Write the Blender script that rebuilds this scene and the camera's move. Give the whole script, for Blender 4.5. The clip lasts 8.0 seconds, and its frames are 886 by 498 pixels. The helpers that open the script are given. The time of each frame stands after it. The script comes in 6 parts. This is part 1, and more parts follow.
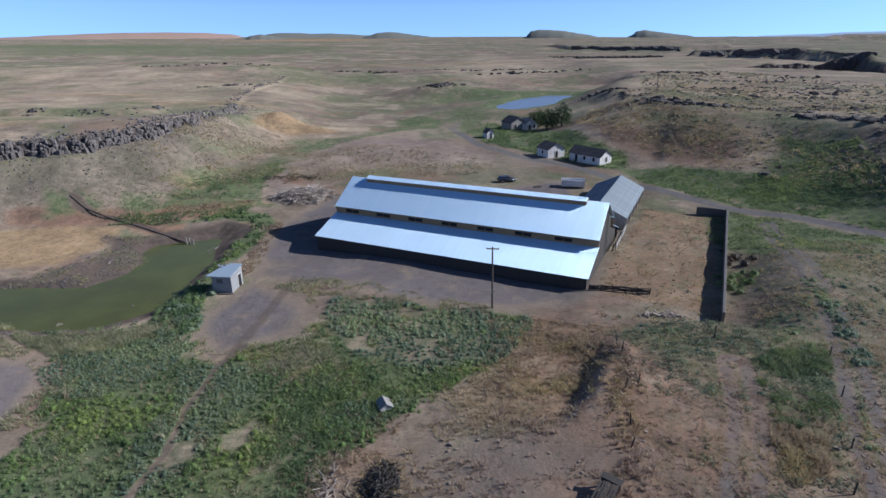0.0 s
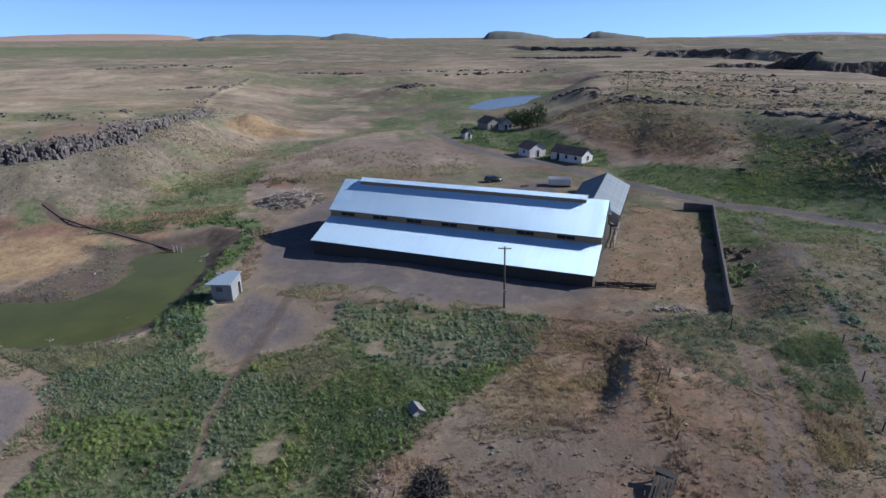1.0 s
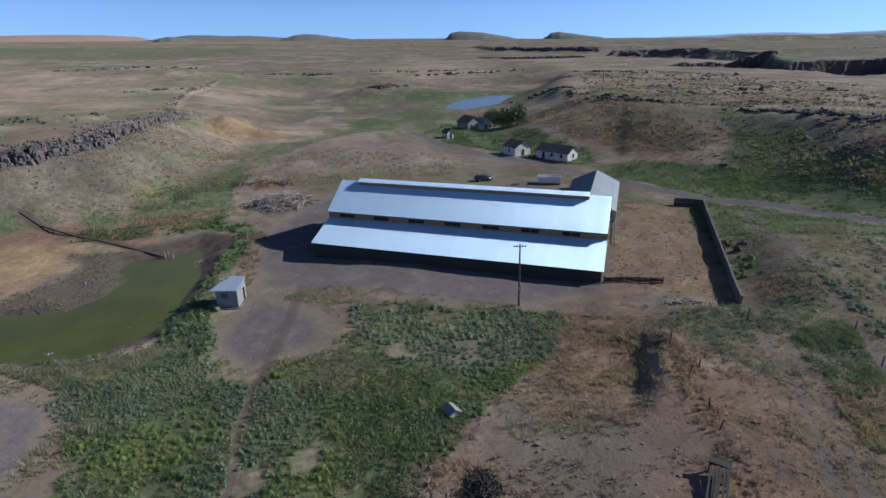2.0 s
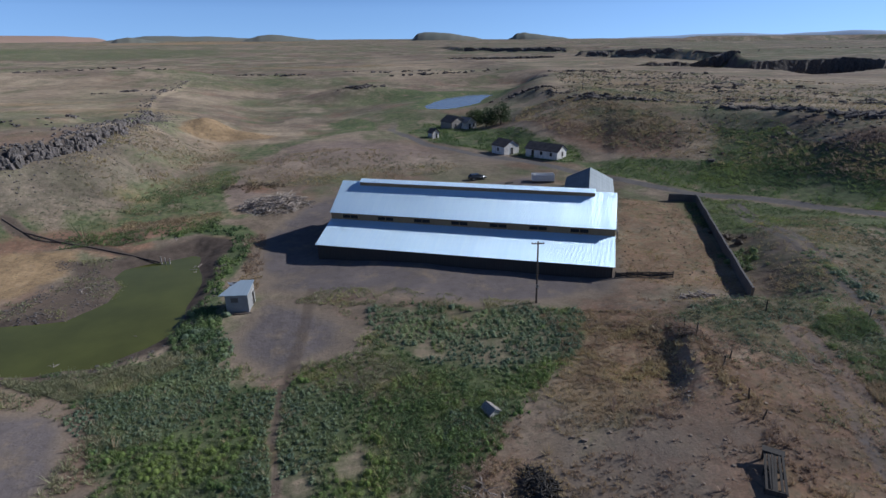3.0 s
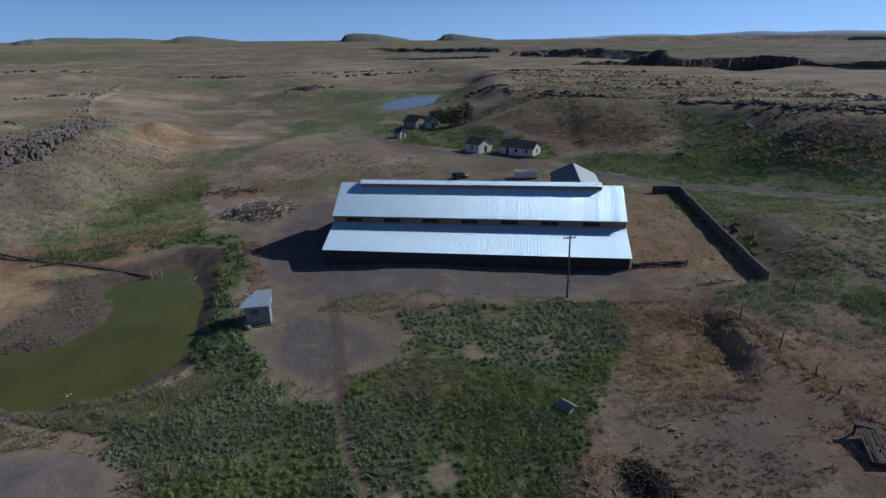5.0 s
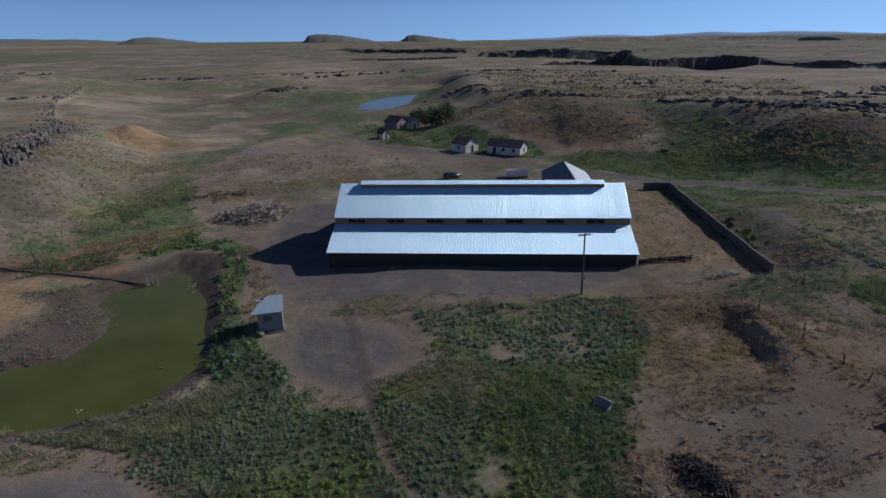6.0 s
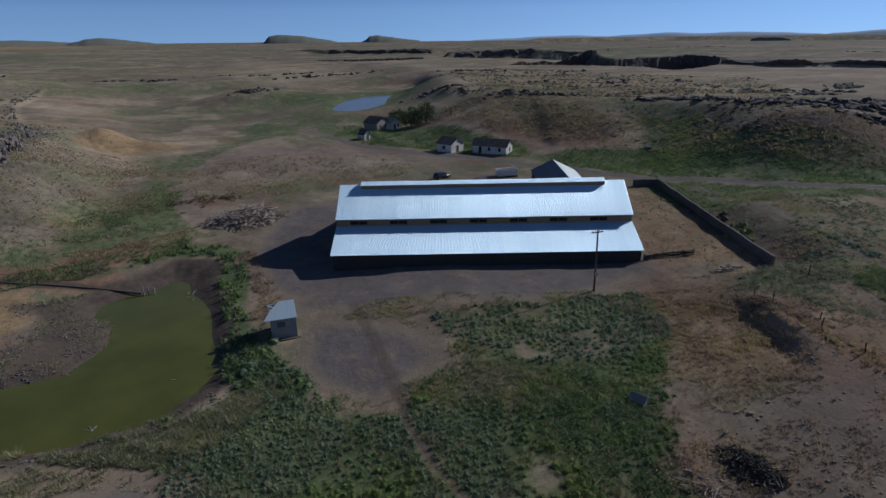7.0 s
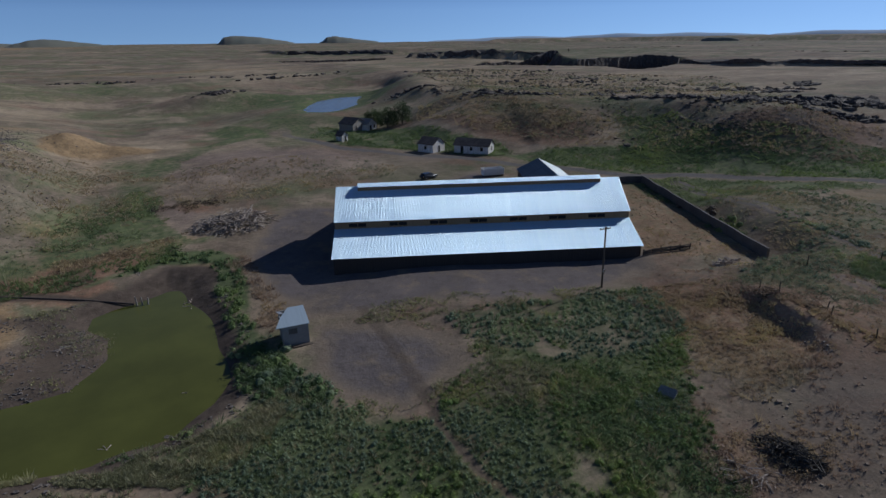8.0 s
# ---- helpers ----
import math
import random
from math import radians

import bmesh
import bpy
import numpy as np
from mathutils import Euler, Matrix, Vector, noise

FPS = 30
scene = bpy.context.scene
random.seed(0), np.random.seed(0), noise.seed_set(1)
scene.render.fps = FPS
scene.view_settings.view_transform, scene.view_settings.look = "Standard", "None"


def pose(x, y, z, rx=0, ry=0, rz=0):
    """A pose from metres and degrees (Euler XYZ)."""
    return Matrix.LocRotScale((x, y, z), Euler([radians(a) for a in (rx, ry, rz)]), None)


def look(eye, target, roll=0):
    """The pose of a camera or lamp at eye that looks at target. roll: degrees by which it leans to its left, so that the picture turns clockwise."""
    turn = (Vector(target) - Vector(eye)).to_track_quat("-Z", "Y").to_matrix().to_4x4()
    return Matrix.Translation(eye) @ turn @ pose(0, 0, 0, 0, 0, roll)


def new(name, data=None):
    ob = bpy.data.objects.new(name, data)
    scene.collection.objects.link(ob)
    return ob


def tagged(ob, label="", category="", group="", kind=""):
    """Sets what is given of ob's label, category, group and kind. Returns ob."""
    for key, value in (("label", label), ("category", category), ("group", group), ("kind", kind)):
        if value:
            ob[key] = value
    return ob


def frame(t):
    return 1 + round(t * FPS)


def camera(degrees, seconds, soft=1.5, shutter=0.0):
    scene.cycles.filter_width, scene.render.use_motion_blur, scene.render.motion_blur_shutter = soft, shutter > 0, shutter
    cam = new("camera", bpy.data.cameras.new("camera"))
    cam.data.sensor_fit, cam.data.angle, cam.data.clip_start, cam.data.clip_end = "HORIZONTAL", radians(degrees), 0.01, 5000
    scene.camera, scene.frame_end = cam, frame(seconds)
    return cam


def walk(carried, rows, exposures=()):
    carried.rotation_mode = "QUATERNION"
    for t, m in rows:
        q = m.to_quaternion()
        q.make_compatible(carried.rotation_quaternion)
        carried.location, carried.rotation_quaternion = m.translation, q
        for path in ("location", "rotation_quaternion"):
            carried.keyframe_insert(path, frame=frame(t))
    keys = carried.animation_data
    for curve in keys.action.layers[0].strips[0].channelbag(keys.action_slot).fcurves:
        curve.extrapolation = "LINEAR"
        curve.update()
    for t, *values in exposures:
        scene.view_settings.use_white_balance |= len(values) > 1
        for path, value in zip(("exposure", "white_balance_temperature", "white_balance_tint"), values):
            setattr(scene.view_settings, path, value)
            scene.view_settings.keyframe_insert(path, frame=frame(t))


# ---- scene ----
cam = camera(75.9, 8.0, 1.5)
METRES, EYE, TILT, LEAN, TURN = 52.0, 35.1, -20.5, 0.3, 0.0
ROWS = [
    (0.0, 0.0, 0.0, 0.0, 0.0, 0.0, -0.0),
    (0.5, -0.0638, 0.0066, 0.0008, -2.02, 0.05, 0.79),
    (1.0, -0.1269, 0.0157, 0.002, -3.81, 0.06, 1.51),
    (1.5, -0.1893, 0.0262, 0.0031, -5.6, 0.04, 2.23),
    (3.0, -0.3727, 0.068, 0.007, -10.37, -0.13, 4.04),
    (3.5, -0.4323, 0.0874, 0.0107, -12.0, -0.2, 4.66),
    (4.0, -0.4909, 0.1092, 0.0154, -13.71, -0.32, 5.32),
    (4.5, -0.5488, 0.1319, 0.0199, -15.33, -0.47, 5.94),
    (6.0, -0.7161, 0.211, 0.0383, -20.3, -0.95, 7.78),
    (6.5, -0.7702, 0.241, 0.0463, -22.01, -1.15, 8.4),
    (7.0, -0.8236, 0.2707, 0.0551, -23.79, -1.39, 9.03),
    (7.5, -0.8759, 0.3019, 0.0643, -25.66, -1.65, 9.67),
    (8.0, -0.926, 0.3351, 0.0743, -27.65, -1.96, 10.38),
]
EXPOSURES = [(0.0, 0.8, 5640, 11.5), (1.5, 0.6, 5700, 11), (3.5, 0.26, 5770, 9.8), (4.5, 0.08, 5790, 9.5), (6.5, -0.15, 5830, 9.5), (8.0, -0.2, 5830, 9.5)]
walk(cam, [(t, pose(0, 0, EYE, TILT, LEAN, TURN) @ pose(METRES * x, METRES * y, METRES * z, 90 + pitch, roll, yaw)) for t, x, y, z, yaw, pitch, roll in ROWS], EXPOSURES)


# ---- world, sun and exposure ----
SUN_ELEVATION, SUN_AZIMUTH = 31.0, 4.5  # azimuth: degrees from +x toward +y
world = bpy.data.worlds.new("sky")
scene.world = world
world.use_nodes = True
wt = world.node_tree
sky = wt.nodes.new("ShaderNodeTexSky")
sky.sky_type, sky.sun_disc = "NISHITA", False
sky.sun_elevation, sky.sun_rotation = radians(SUN_ELEVATION), radians(90 - SUN_AZIMUTH)
sky.air_density, sky.dust_density, sky.ozone_density, sky.altitude = 0.5, 0.45, 2.6, 4000
# haze evens out the lowest few degrees of the sky
way, split, join = (wt.nodes.new("ShaderNode" + k) for k in ("TexCoord", "SeparateXYZ", "CombineXYZ"))
low, high = wt.nodes.new("ShaderNodeMath"), wt.nodes.new("ShaderNodeMath")
low.operation, high.operation = "MULTIPLY_ADD", "MAXIMUM"
low.inputs[1].default_value, low.inputs[2].default_value = 0.35, 0.03
wt.links.new(way.outputs["Generated"], split.inputs[0])
wt.links.new(split.outputs[2], low.inputs[0])
wt.links.new(low.outputs[0], high.inputs[0])
wt.links.new(split.outputs[2], high.inputs[1])
for k, socket in enumerate((split.outputs[0], split.outputs[1], high.outputs[0])):
    wt.links.new(socket, join.inputs[k])
wt.links.new(join.outputs[0], sky.inputs[0])
wt.links.new(sky.outputs[0], wt.nodes["Background"].inputs[0])
wt.nodes["Background"].inputs[1].default_value = 0.09
sun = new("sun", bpy.data.lights.new("sun", "SUN"))
sun.data.energy, sun.data.angle, sun.data.color = 3.2, radians(0.55), (1.0, 0.95, 0.88)
se, sa = radians(SUN_ELEVATION), radians(SUN_AZIMUTH)
sun.matrix_world = look((300 * math.cos(se) * math.cos(sa), 300 * math.cos(se) * math.sin(sa), 300 * math.sin(se)), (0, 0, 0))


# ---- materials ----
def material(name):
    m = bpy.data.materials.new(name)
    m.use_nodes = True
    return m, m.node_tree, m.node_tree.nodes["Principled BSDF"]


def node(nt, kind, *links, operation="", data_type="", blend_type="", attribute_name=""):
    """A node; links are (input, value or output socket)."""
    nd = nt.nodes.new("ShaderNode" + kind)
    if operation:
        nd.operation = operation
    if data_type:
        nd.data_type = data_type
    if blend_type:
        nd.blend_type = blend_type
    if attribute_name:
        nd.attribute_name = attribute_name
    for k, val in links:
        if isinstance(val, bpy.types.NodeSocket):
            nt.links.new(val, nd.inputs[k])
        else:
            nd.inputs[k].default_value = val
    return nd


def grain(nt, where, scale, detail=4.0, rough=0.6):
    return node(nt, "TexNoise", ("Vector", where), ("Scale", scale), ("Detail", detail), ("Roughness", rough)).outputs["Fac"]


def span(nt, value, a, b, low=0.0, high=1.0):
    return node(nt, "MapRange", ("Value", value), ("From Min", a), ("From Max", b), ("To Min", low), ("To Max", high)).outputs["Result"]


def blend(nt, fac, one, two, mode="MIX"):
    nd = node(nt, "Mix", data_type="RGBA", blend_type=mode)
    for sock, val in ((nd.inputs[0], fac), (nd.inputs[6], one), (nd.inputs[7], two)):
        if isinstance(val, bpy.types.NodeSocket):
            nt.links.new(val, sock)
        else:
            sock.default_value = val if isinstance(val, float) else (*val, 1.0)
    return nd.outputs[2]


def calc(nt, op, a, b):
    return node(nt, "Math", (0, a), (1, b), operation=op).outputs[0]


def place(nt):
    return node(nt, "NewGeometry").outputs["Position"]


def relief(nt, bsdf, height, strength, distance):
    nd = node(nt, "Bump", ("Height", height), ("Strength", strength), ("Distance", distance))
    nt.links.new(nd.outputs[0], bsdf.inputs["Normal"])


def plain(name, colour, other, rough=0.8, metal=0.0, coarse=1.2, fine=14.0, bump=0.0, islands=False):
    """A surface of two colours, mottled at two scales."""
    m, nt, b = material(name)
    where = place(nt)
    f = calc(nt, "ADD", span(nt, grain(nt, where, coarse), 0.35, 0.65, 0.0, 0.6), span(nt, grain(nt, where, fine), 0.3, 0.7, -0.1, 0.4))
    if islands:
        f = calc(nt, "ADD", calc(nt, "MULTIPLY", f, 0.5), calc(nt, "MULTIPLY", node(nt, "NewGeometry").outputs["Random Per Island"], 0.6))
    col = blend(nt, f, colour, other)
    nt.links.new(col, b.inputs["Base Color"])
    b.inputs["Roughness"].default_value, b.inputs["Metallic"].default_value = rough, metal
    if bump:
        relief(nt, b, grain(nt, where, fine, 5.0), 0.6, bump)
    return m


def ground_material():
    m, nt, b = material("scrub_ground")
    where = place(nt)
    one = node(nt, "SeparateColor", (0, node(nt, "Attribute", attribute_name="cover").outputs["Color"]))
    two = node(nt, "SeparateColor", (0, node(nt, "Attribute", attribute_name="bare").outputs["Color"]))
    big, mid, small, tiny = (grain(nt, where, s, d) for s, d in ((0.012, 4.0), (0.09, 5.0), (0.7, 6.0), (4.0, 4.0)))
    streak = grain(nt, node(nt, "Mapping", ("Vector", where), ("Scale", (0.014, 0.03, 0.03))).outputs[0], 1.0, 9.0, 0.7)

    def edge(mask, soft=0.22):
        """A mask whose border is broken up by the tufts."""
        k = calc(nt, "ADD", mask, calc(nt, "MULTIPLY", calc(nt, "SUBTRACT", calc(nt, "ADD", calc(nt, "MULTIPLY", small, 0.6), calc(nt, "MULTIPLY", mid, 0.4)), 0.5), 1.6))
        return span(nt, k, 0.5 - soft, 0.5 + soft)

    three = node(nt, "SeparateColor", (0, node(nt, "Attribute", attribute_name="tone").outputs["Color"]))
    vast = grain(nt, node(nt, "Mapping", ("Vector", where), ("Scale", (0.0035, 0.006, 0.006))).outputs[0], 1.0, 6.0, 0.62)
    scrub = blend(nt, span(nt, mid, 0.38, 0.62), (0.245, 0.185, 0.142), (0.345, 0.262, 0.188))
    scrub = blend(nt, span(nt, small, 0.35, 0.7, 0.0, 0.7), scrub, (0.175, 0.142, 0.105))
    scrub = blend(nt, span(nt, streak, 0.49, 0.60, 0.0, 0.9), scrub, (0.50, 0.39, 0.27))
    scrub = blend(nt, span(nt, streak, 0.46, 0.36, 0.0, 0.7), scrub, (0.20, 0.155, 0.12))
    scrub = blend(nt, span(nt, vast, 0.50, 0.60, 0.0, 0.75), scrub, (0.19, 0.205, 0.115))
    scrub = blend(nt, span(nt, vast, 0.44, 0.36, 0.0, 0.7), scrub, (0.44, 0.34, 0.235))
    scrub = blend(nt, span(nt, big, 0.50, 0.62, 0.0, 0.8), scrub, (0.165, 0.185, 0.095))
    patch = grain(nt, where, 0.03, 5.0, 0.65)
    other = grain(nt, node(nt, "Mapping", ("Vector", where), ("Location", (310.0, 90.0, 0.0))).outputs[0], 0.045, 6.0, 0.65)
    scrub = blend(nt, span(nt, patch, 0.52, 0.60, 0.0, 0.8), scrub, (0.16, 0.18, 0.09))
    scrub = blend(nt, span(nt, other, 0.54, 0.63, 0.0, 0.75), scrub, (0.29, 0.185, 0.13))
    scrub = blend(nt, span(nt, other, 0.46, 0.38, 0.0, 0.85), scrub, (0.42, 0.33, 0.235))
    pale = blend(nt, span(nt, streak, 0.40, 0.56), (0.33, 0.25, 0.175), (0.53, 0.415, 0.285))
    pale = blend(nt, span(nt, patch, 0.52, 0.64, 0.0, 0.7), pale, (0.23, 0.215, 0.125))
    sage = blend(nt, span(nt, mid, 0.35, 0.65), (0.215, 0.185, 0.135), (0.265, 0.215, 0.16))
    sage = blend(nt, span(nt, patch, 0.52, 0.64, 0.0, 0.6), sage, (0.20, 0.19, 0.115))
    sage = blend(nt, span(nt, small, 0.45, 0.7, 0.0, 0.8), sage, (0.115, 0.105, 0.07))
    mauve = blend(nt, span(nt, patch, 0.40, 0.62), (0.27, 0.205, 0.175), (0.41, 0.31, 0.24))
    mauve = blend(nt, span(nt, mid, 0.55, 0.7, 0.0, 0.6), mauve, (0.20, 0.16, 0.13))
    scrub = blend(nt, edge(three.outputs[0], 0.4), scrub, pale)
    scrub = blend(nt, edge(three.outputs[1], 0.4), scrub, sage)
    scrub = blend(nt, edge(three.outputs[2], 0.4), scrub, mauve)
    green = blend(nt, span(nt, mid, 0.35, 0.65), (0.125, 0.165, 0.075), (0.215, 0.25, 0.11))
    green = blend(nt, span(nt, small, 0.4, 0.65, 0.0, 0.75), green, (0.07, 0.09, 0.045))
    green = blend(nt, span(nt, grain(nt, where, 0.16, 4.0), 0.56, 0.66, 0.0, 0.85), green, (0.31, 0.245, 0.165))
    straw = blend(nt, span(nt, small, 0.35, 0.65), (0.47, 0.325, 0.175), (0.34, 0.23, 0.13))
    yard = blend(nt, span(nt, mid, 0.35, 0.65), (0.15, 0.131, 0.132), (0.22, 0.187, 0.178))
    yard = blend(nt, span(nt, small, 0.5, 0.75, 0.0, 0.5), yard, (0.10, 0.088, 0.08))
    yard = blend(nt, span(nt, grain(nt, where, 0.22, 6.0, 0.7), 0.52, 0.66, 0.0, 0.8), yard, (0.30, 0.235, 0.17))
    yard = blend(nt, span(nt, calc(nt, "ADD", two.outputs[0], span(nt, mid, 0.3, 0.7, -0.2, 0.2)), 0.95, 0.7), yard, (0.27, 0.215, 0.165))
    road = blend(nt, span(nt, small, 0.35, 0.65), (0.15, 0.14, 0.135), (0.20, 0.183, 0.17))
    rock = blend(nt, span(nt, small, 0.35, 0.65), (0.05, 0.043, 0.04), (0.12, 0.10, 0.09))
    # real mud, and also the painted shade along trail and ditch
    mud = blend(nt, span(nt, small, 0.35, 0.65), (0.08, 0.062, 0.05), (0.15, 0.115, 0.092))
    red = blend(nt, span(nt, small, 0.35, 0.65), (0.27, 0.15, 0.098), (0.38, 0.23, 0.15))
    red = blend(nt, span(nt, mid, 0.52, 0.68, 0.0, 0.8), red, (0.16, 0.11, 0.08))
    col = blend(nt, edge(one.outputs[1]), scrub, straw)
    col = blend(nt, edge(one.outputs[2]), col, red)
    tuft = grain(nt, where, 1.9, 3.0, 0.55)
    tuft2 = grain(nt, where, 0.45, 5.0, 0.7)
    col = blend(nt, calc(nt, "MULTIPLY", span(nt, tuft, 0.54, 0.64, 0.0, 0.75), span(nt, tuft2, 0.4, 0.6)), col, (0.135, 0.125, 0.085))
    col = blend(nt, calc(nt, "MULTIPLY", span(nt, tuft, 0.46, 0.36, 0.0, 0.6), span(nt, tuft2, 0.55, 0.4)), col, (0.40, 0.32, 0.23))
    rough_grass = calc(nt, "MULTIPLY", span(nt, grain(nt, where, 0.28, 8.0, 0.72), 0.3, 0.7, 0.72, 1.26), span(nt, grain(nt, where, 0.05, 6.0, 0.68), 0.35, 0.65, 0.84, 1.15))
    col = blend(nt, 1.0, col, rough_grass, "MULTIPLY")
    col = blend(nt, edge(two.outputs[0]), col, yard)
    col = blend(nt, edge(one.outputs[0]), col, green)
    col = blend(nt, edge(two.outputs[1], 0.3), col, road)
    col = blend(nt, edge(two.outputs[2], 0.3), col, mud)
    rocky = node(nt, "Attribute", attribute_name="rocky").outputs["Fac"]
    col = blend(nt, edge(rocky), col, rock)
    col = blend(nt, span(nt, tiny, 0.35, 0.75, 0.0, 0.4), col, (0.12, 0.10, 0.08), "MIX")
    nt.links.new(col, b.inputs["Base Color"])
    b.inputs["Roughness"].default_value = 0.95
    b.inputs["Specular IOR Level"].default_value = 0.1
    b.inputs["Diffuse Roughness"].default_value = 0.3
    relief(nt, b, calc(nt, "ADD", small, calc(nt, "MULTIPLY", tiny, 0.4)), 0.5, 0.3)
    return m


def leaf_material(name, dark, light, tip):
    m, nt, b = material(name)
    where = place(nt)
    rnd = node(nt, "NewGeometry").outputs["Random Per Island"]
    col = blend(nt, span(nt, grain(nt, where, 0.25, 3.0), 0.38, 0.62), dark, light)
    col = blend(nt, span(nt, rnd, 0.4, 1.0, 0.0, 0.6), col, tip)
    dry = grain(nt, node(nt, "Mapping", ("Vector", where), ("Location", (70.0, 20.0, 0.0))).outputs[0], 0.11, 5.0, 0.6)
    col = blend(nt, span(nt, dry, 0.48, 0.62, 0.0, 0.75), col, tuple(c * k for c, k in zip(tip, (1.04, 1.06, 0.72))))
    nt.links.new(col, b.inputs["Base Color"])
    b.inputs["Roughness"].default_value = 0.7
    b.inputs["Specular IOR Level"].default_value = 0.25
    thin = node(nt, "BsdfTranslucent", ("Color", col))
    both = node(nt, "MixShader", (0, 0.35), (1, b.outputs[0]), (2, thin.outputs[0]))
    nt.links.new(both.outputs[0], nt.nodes["Material Output"].inputs[0])
    return m


def roof_material(name, colour, other, metal, rough):
    """Sheet metal: brushed, streaked down the slope, each sheet a little different."""
    m, nt, b = material(name)
    where = node(nt, "TexCoord").outputs["Object"]
    own = node(nt, "ObjectInfo").outputs["Random"]
    run = grain(nt, node(nt, "Mapping", ("Vector", where), ("Scale", (3.0, 0.18, 0.18))).outputs[0], 1.0, 5.0)
    spots = grain(nt, where, 0.9, 4.0)
    f = calc(nt, "ADD", span(nt, run, 0.35, 0.7, 0.0, 0.5), calc(nt, "MULTIPLY", own, 0.35))
    col = blend(nt, f, colour, other)
    col = blend(nt, span(nt, spots, 0.62, 0.8, 0.0, 0.4), col, tuple(c * 0.7 for c in other))
    nt.links.new(col, b.inputs["Base Color"])
    b.inputs["Metallic"].default_value = metal
    nt.links.new(calc(nt, "ADD", span(nt, run, 0.3, 0.7, rough, rough + 0.1), calc(nt, "MULTIPLY", own, 0.05)), b.inputs["Roughness"])
    return m


def board_material(name, colour, other, across=4.0):
    """Weathered boards, the grain along z."""
    m, nt, b = material(name)
    where = node(nt, "TexCoord").outputs["Object"]
    run = grain(nt, node(nt, "Mapping", ("Vector", where), ("Scale", (across, across, 0.35))).outputs[0], 1.5, 6.0)
    wear = grain(nt, where, 0.6, 4.0)
    own = calc(nt, "MULTIPLY", node(nt, "NewGeometry").outputs["Random Per Island"], 0.5)
    f = calc(nt, "ADD", span(nt, run, 0.3, 0.7, -0.2, 0.7), calc(nt, "ADD", span(nt, wear, 0.35, 0.65, -0.15, 0.15), own))
    nt.links.new(blend(nt, f, colour, other), b.inputs["Base Color"])
    b.inputs["Roughness"].default_value = 0.88
    relief(nt, b, run, 0.5, 0.02)
    return m


def rock_material(name, dark, pale):
    m, nt, b = material(name)
    where = place(nt)
    own = node(nt, "ObjectInfo").outputs["Random"]
    f = calc(nt, "ADD", span(nt, grain(nt, where, 0.8, 6.0), 0.35, 0.65, -0.1, 0.7), calc(nt, "MULTIPLY", own, 0.35))
    col = blend(nt, f, dark, pale)
    col = blend(nt, span(nt, grain(nt, where, 2.5, 4.0), 0.58, 0.72, 0.0, 0.7), col, (0.22, 0.19, 0.13))
    nt.links.new(col, b.inputs["Base Color"])
    b.inputs["Roughness"].default_value = 0.92
    relief(nt, b, grain(nt, where, 3.0, 6.0), 0.8, 0.25)
    return m


def water_material(name, colour, rough):
    m, nt, b = material(name)
    where = place(nt)
    nt.links.new(blend(nt, span(nt, grain(nt, where, 0.12, 4.0), 0.35, 0.65), colour, tuple(c * 1.35 for c in colour)), b.inputs["Base Color"])
    b.inputs["Roughness"].default_value, b.inputs["IOR"].default_value = rough, 1.33
    relief(nt, b, grain(nt, where, 2.0, 3.0), 0.12, 0.03)
    return m


M_GROUND = ground_material()
M_WEED = leaf_material("weed_leaves", (0.105, 0.16, 0.075), (0.19, 0.245, 0.105), (0.27, 0.31, 0.16))
M_BLUE = leaf_material("blue_green_leaves", (0.11, 0.165, 0.11), (0.185, 0.24, 0.145), (0.30, 0.35, 0.24))
M_LUSH = leaf_material("lush_green_leaves", (0.09, 0.15, 0.065), (0.15, 0.215, 0.09), (0.23, 0.29, 0.135))
M_LIVELY = leaf_material("fresh_green_leaves", (0.115, 0.185, 0.055), (0.175, 0.26, 0.08), (0.26, 0.325, 0.125))
M_PALE = leaf_material("bleached_green_grass", (0.24, 0.25, 0.14), (0.33, 0.32, 0.19), (0.43, 0.40, 0.27))
M_SAGE = leaf_material("sage_leaves", (0.14, 0.165, 0.11), (0.19, 0.20, 0.13), (0.25, 0.25, 0.17))
M_DRY = leaf_material("dry_grass_blades", (0.33, 0.25, 0.155), (0.40, 0.315, 0.205), (0.47, 0.39, 0.28))
M_RUST = leaf_material("rusty_weed_stems", (0.31, 0.225, 0.165), (0.39, 0.29, 0.215), (0.46, 0.36, 0.28))
M_BRUSH = leaf_material("dark_brush_stems", (0.085, 0.07, 0.06), (0.12, 0.094, 0.075), (0.18, 0.14, 0.11))
M_TREE = leaf_material("tree_leaves", (0.045, 0.07, 0.035), (0.075, 0.105, 0.05), (0.11, 0.14, 0.07))
M_ROOF = roof_material("bright_sheet_metal", (0.68, 0.86, 1.0), (0.62, 0.81, 0.98), 0.55, 0.42)
M_ZINC = roof_material("dull_zinc_sheet", (0.31, 0.35, 0.38), (0.23, 0.26, 0.28), 0.8, 0.5)
M_HUTROOF = roof_material("pale_zinc_sheet", (0.50, 0.60, 0.68), (0.42, 0.51, 0.58), 0.5, 0.5)
M_DARKBOARD = board_material("black_weathered_boards", (0.03, 0.027, 0.025), (0.08, 0.07, 0.06))
M_TAN = board_material("tan_plywood", (0.34, 0.23, 0.12), (0.26, 0.18, 0.10))
M_WHITE = board_material("flaking_white_paint", (0.82, 0.81, 0.79), (0.40, 0.37, 0.34))
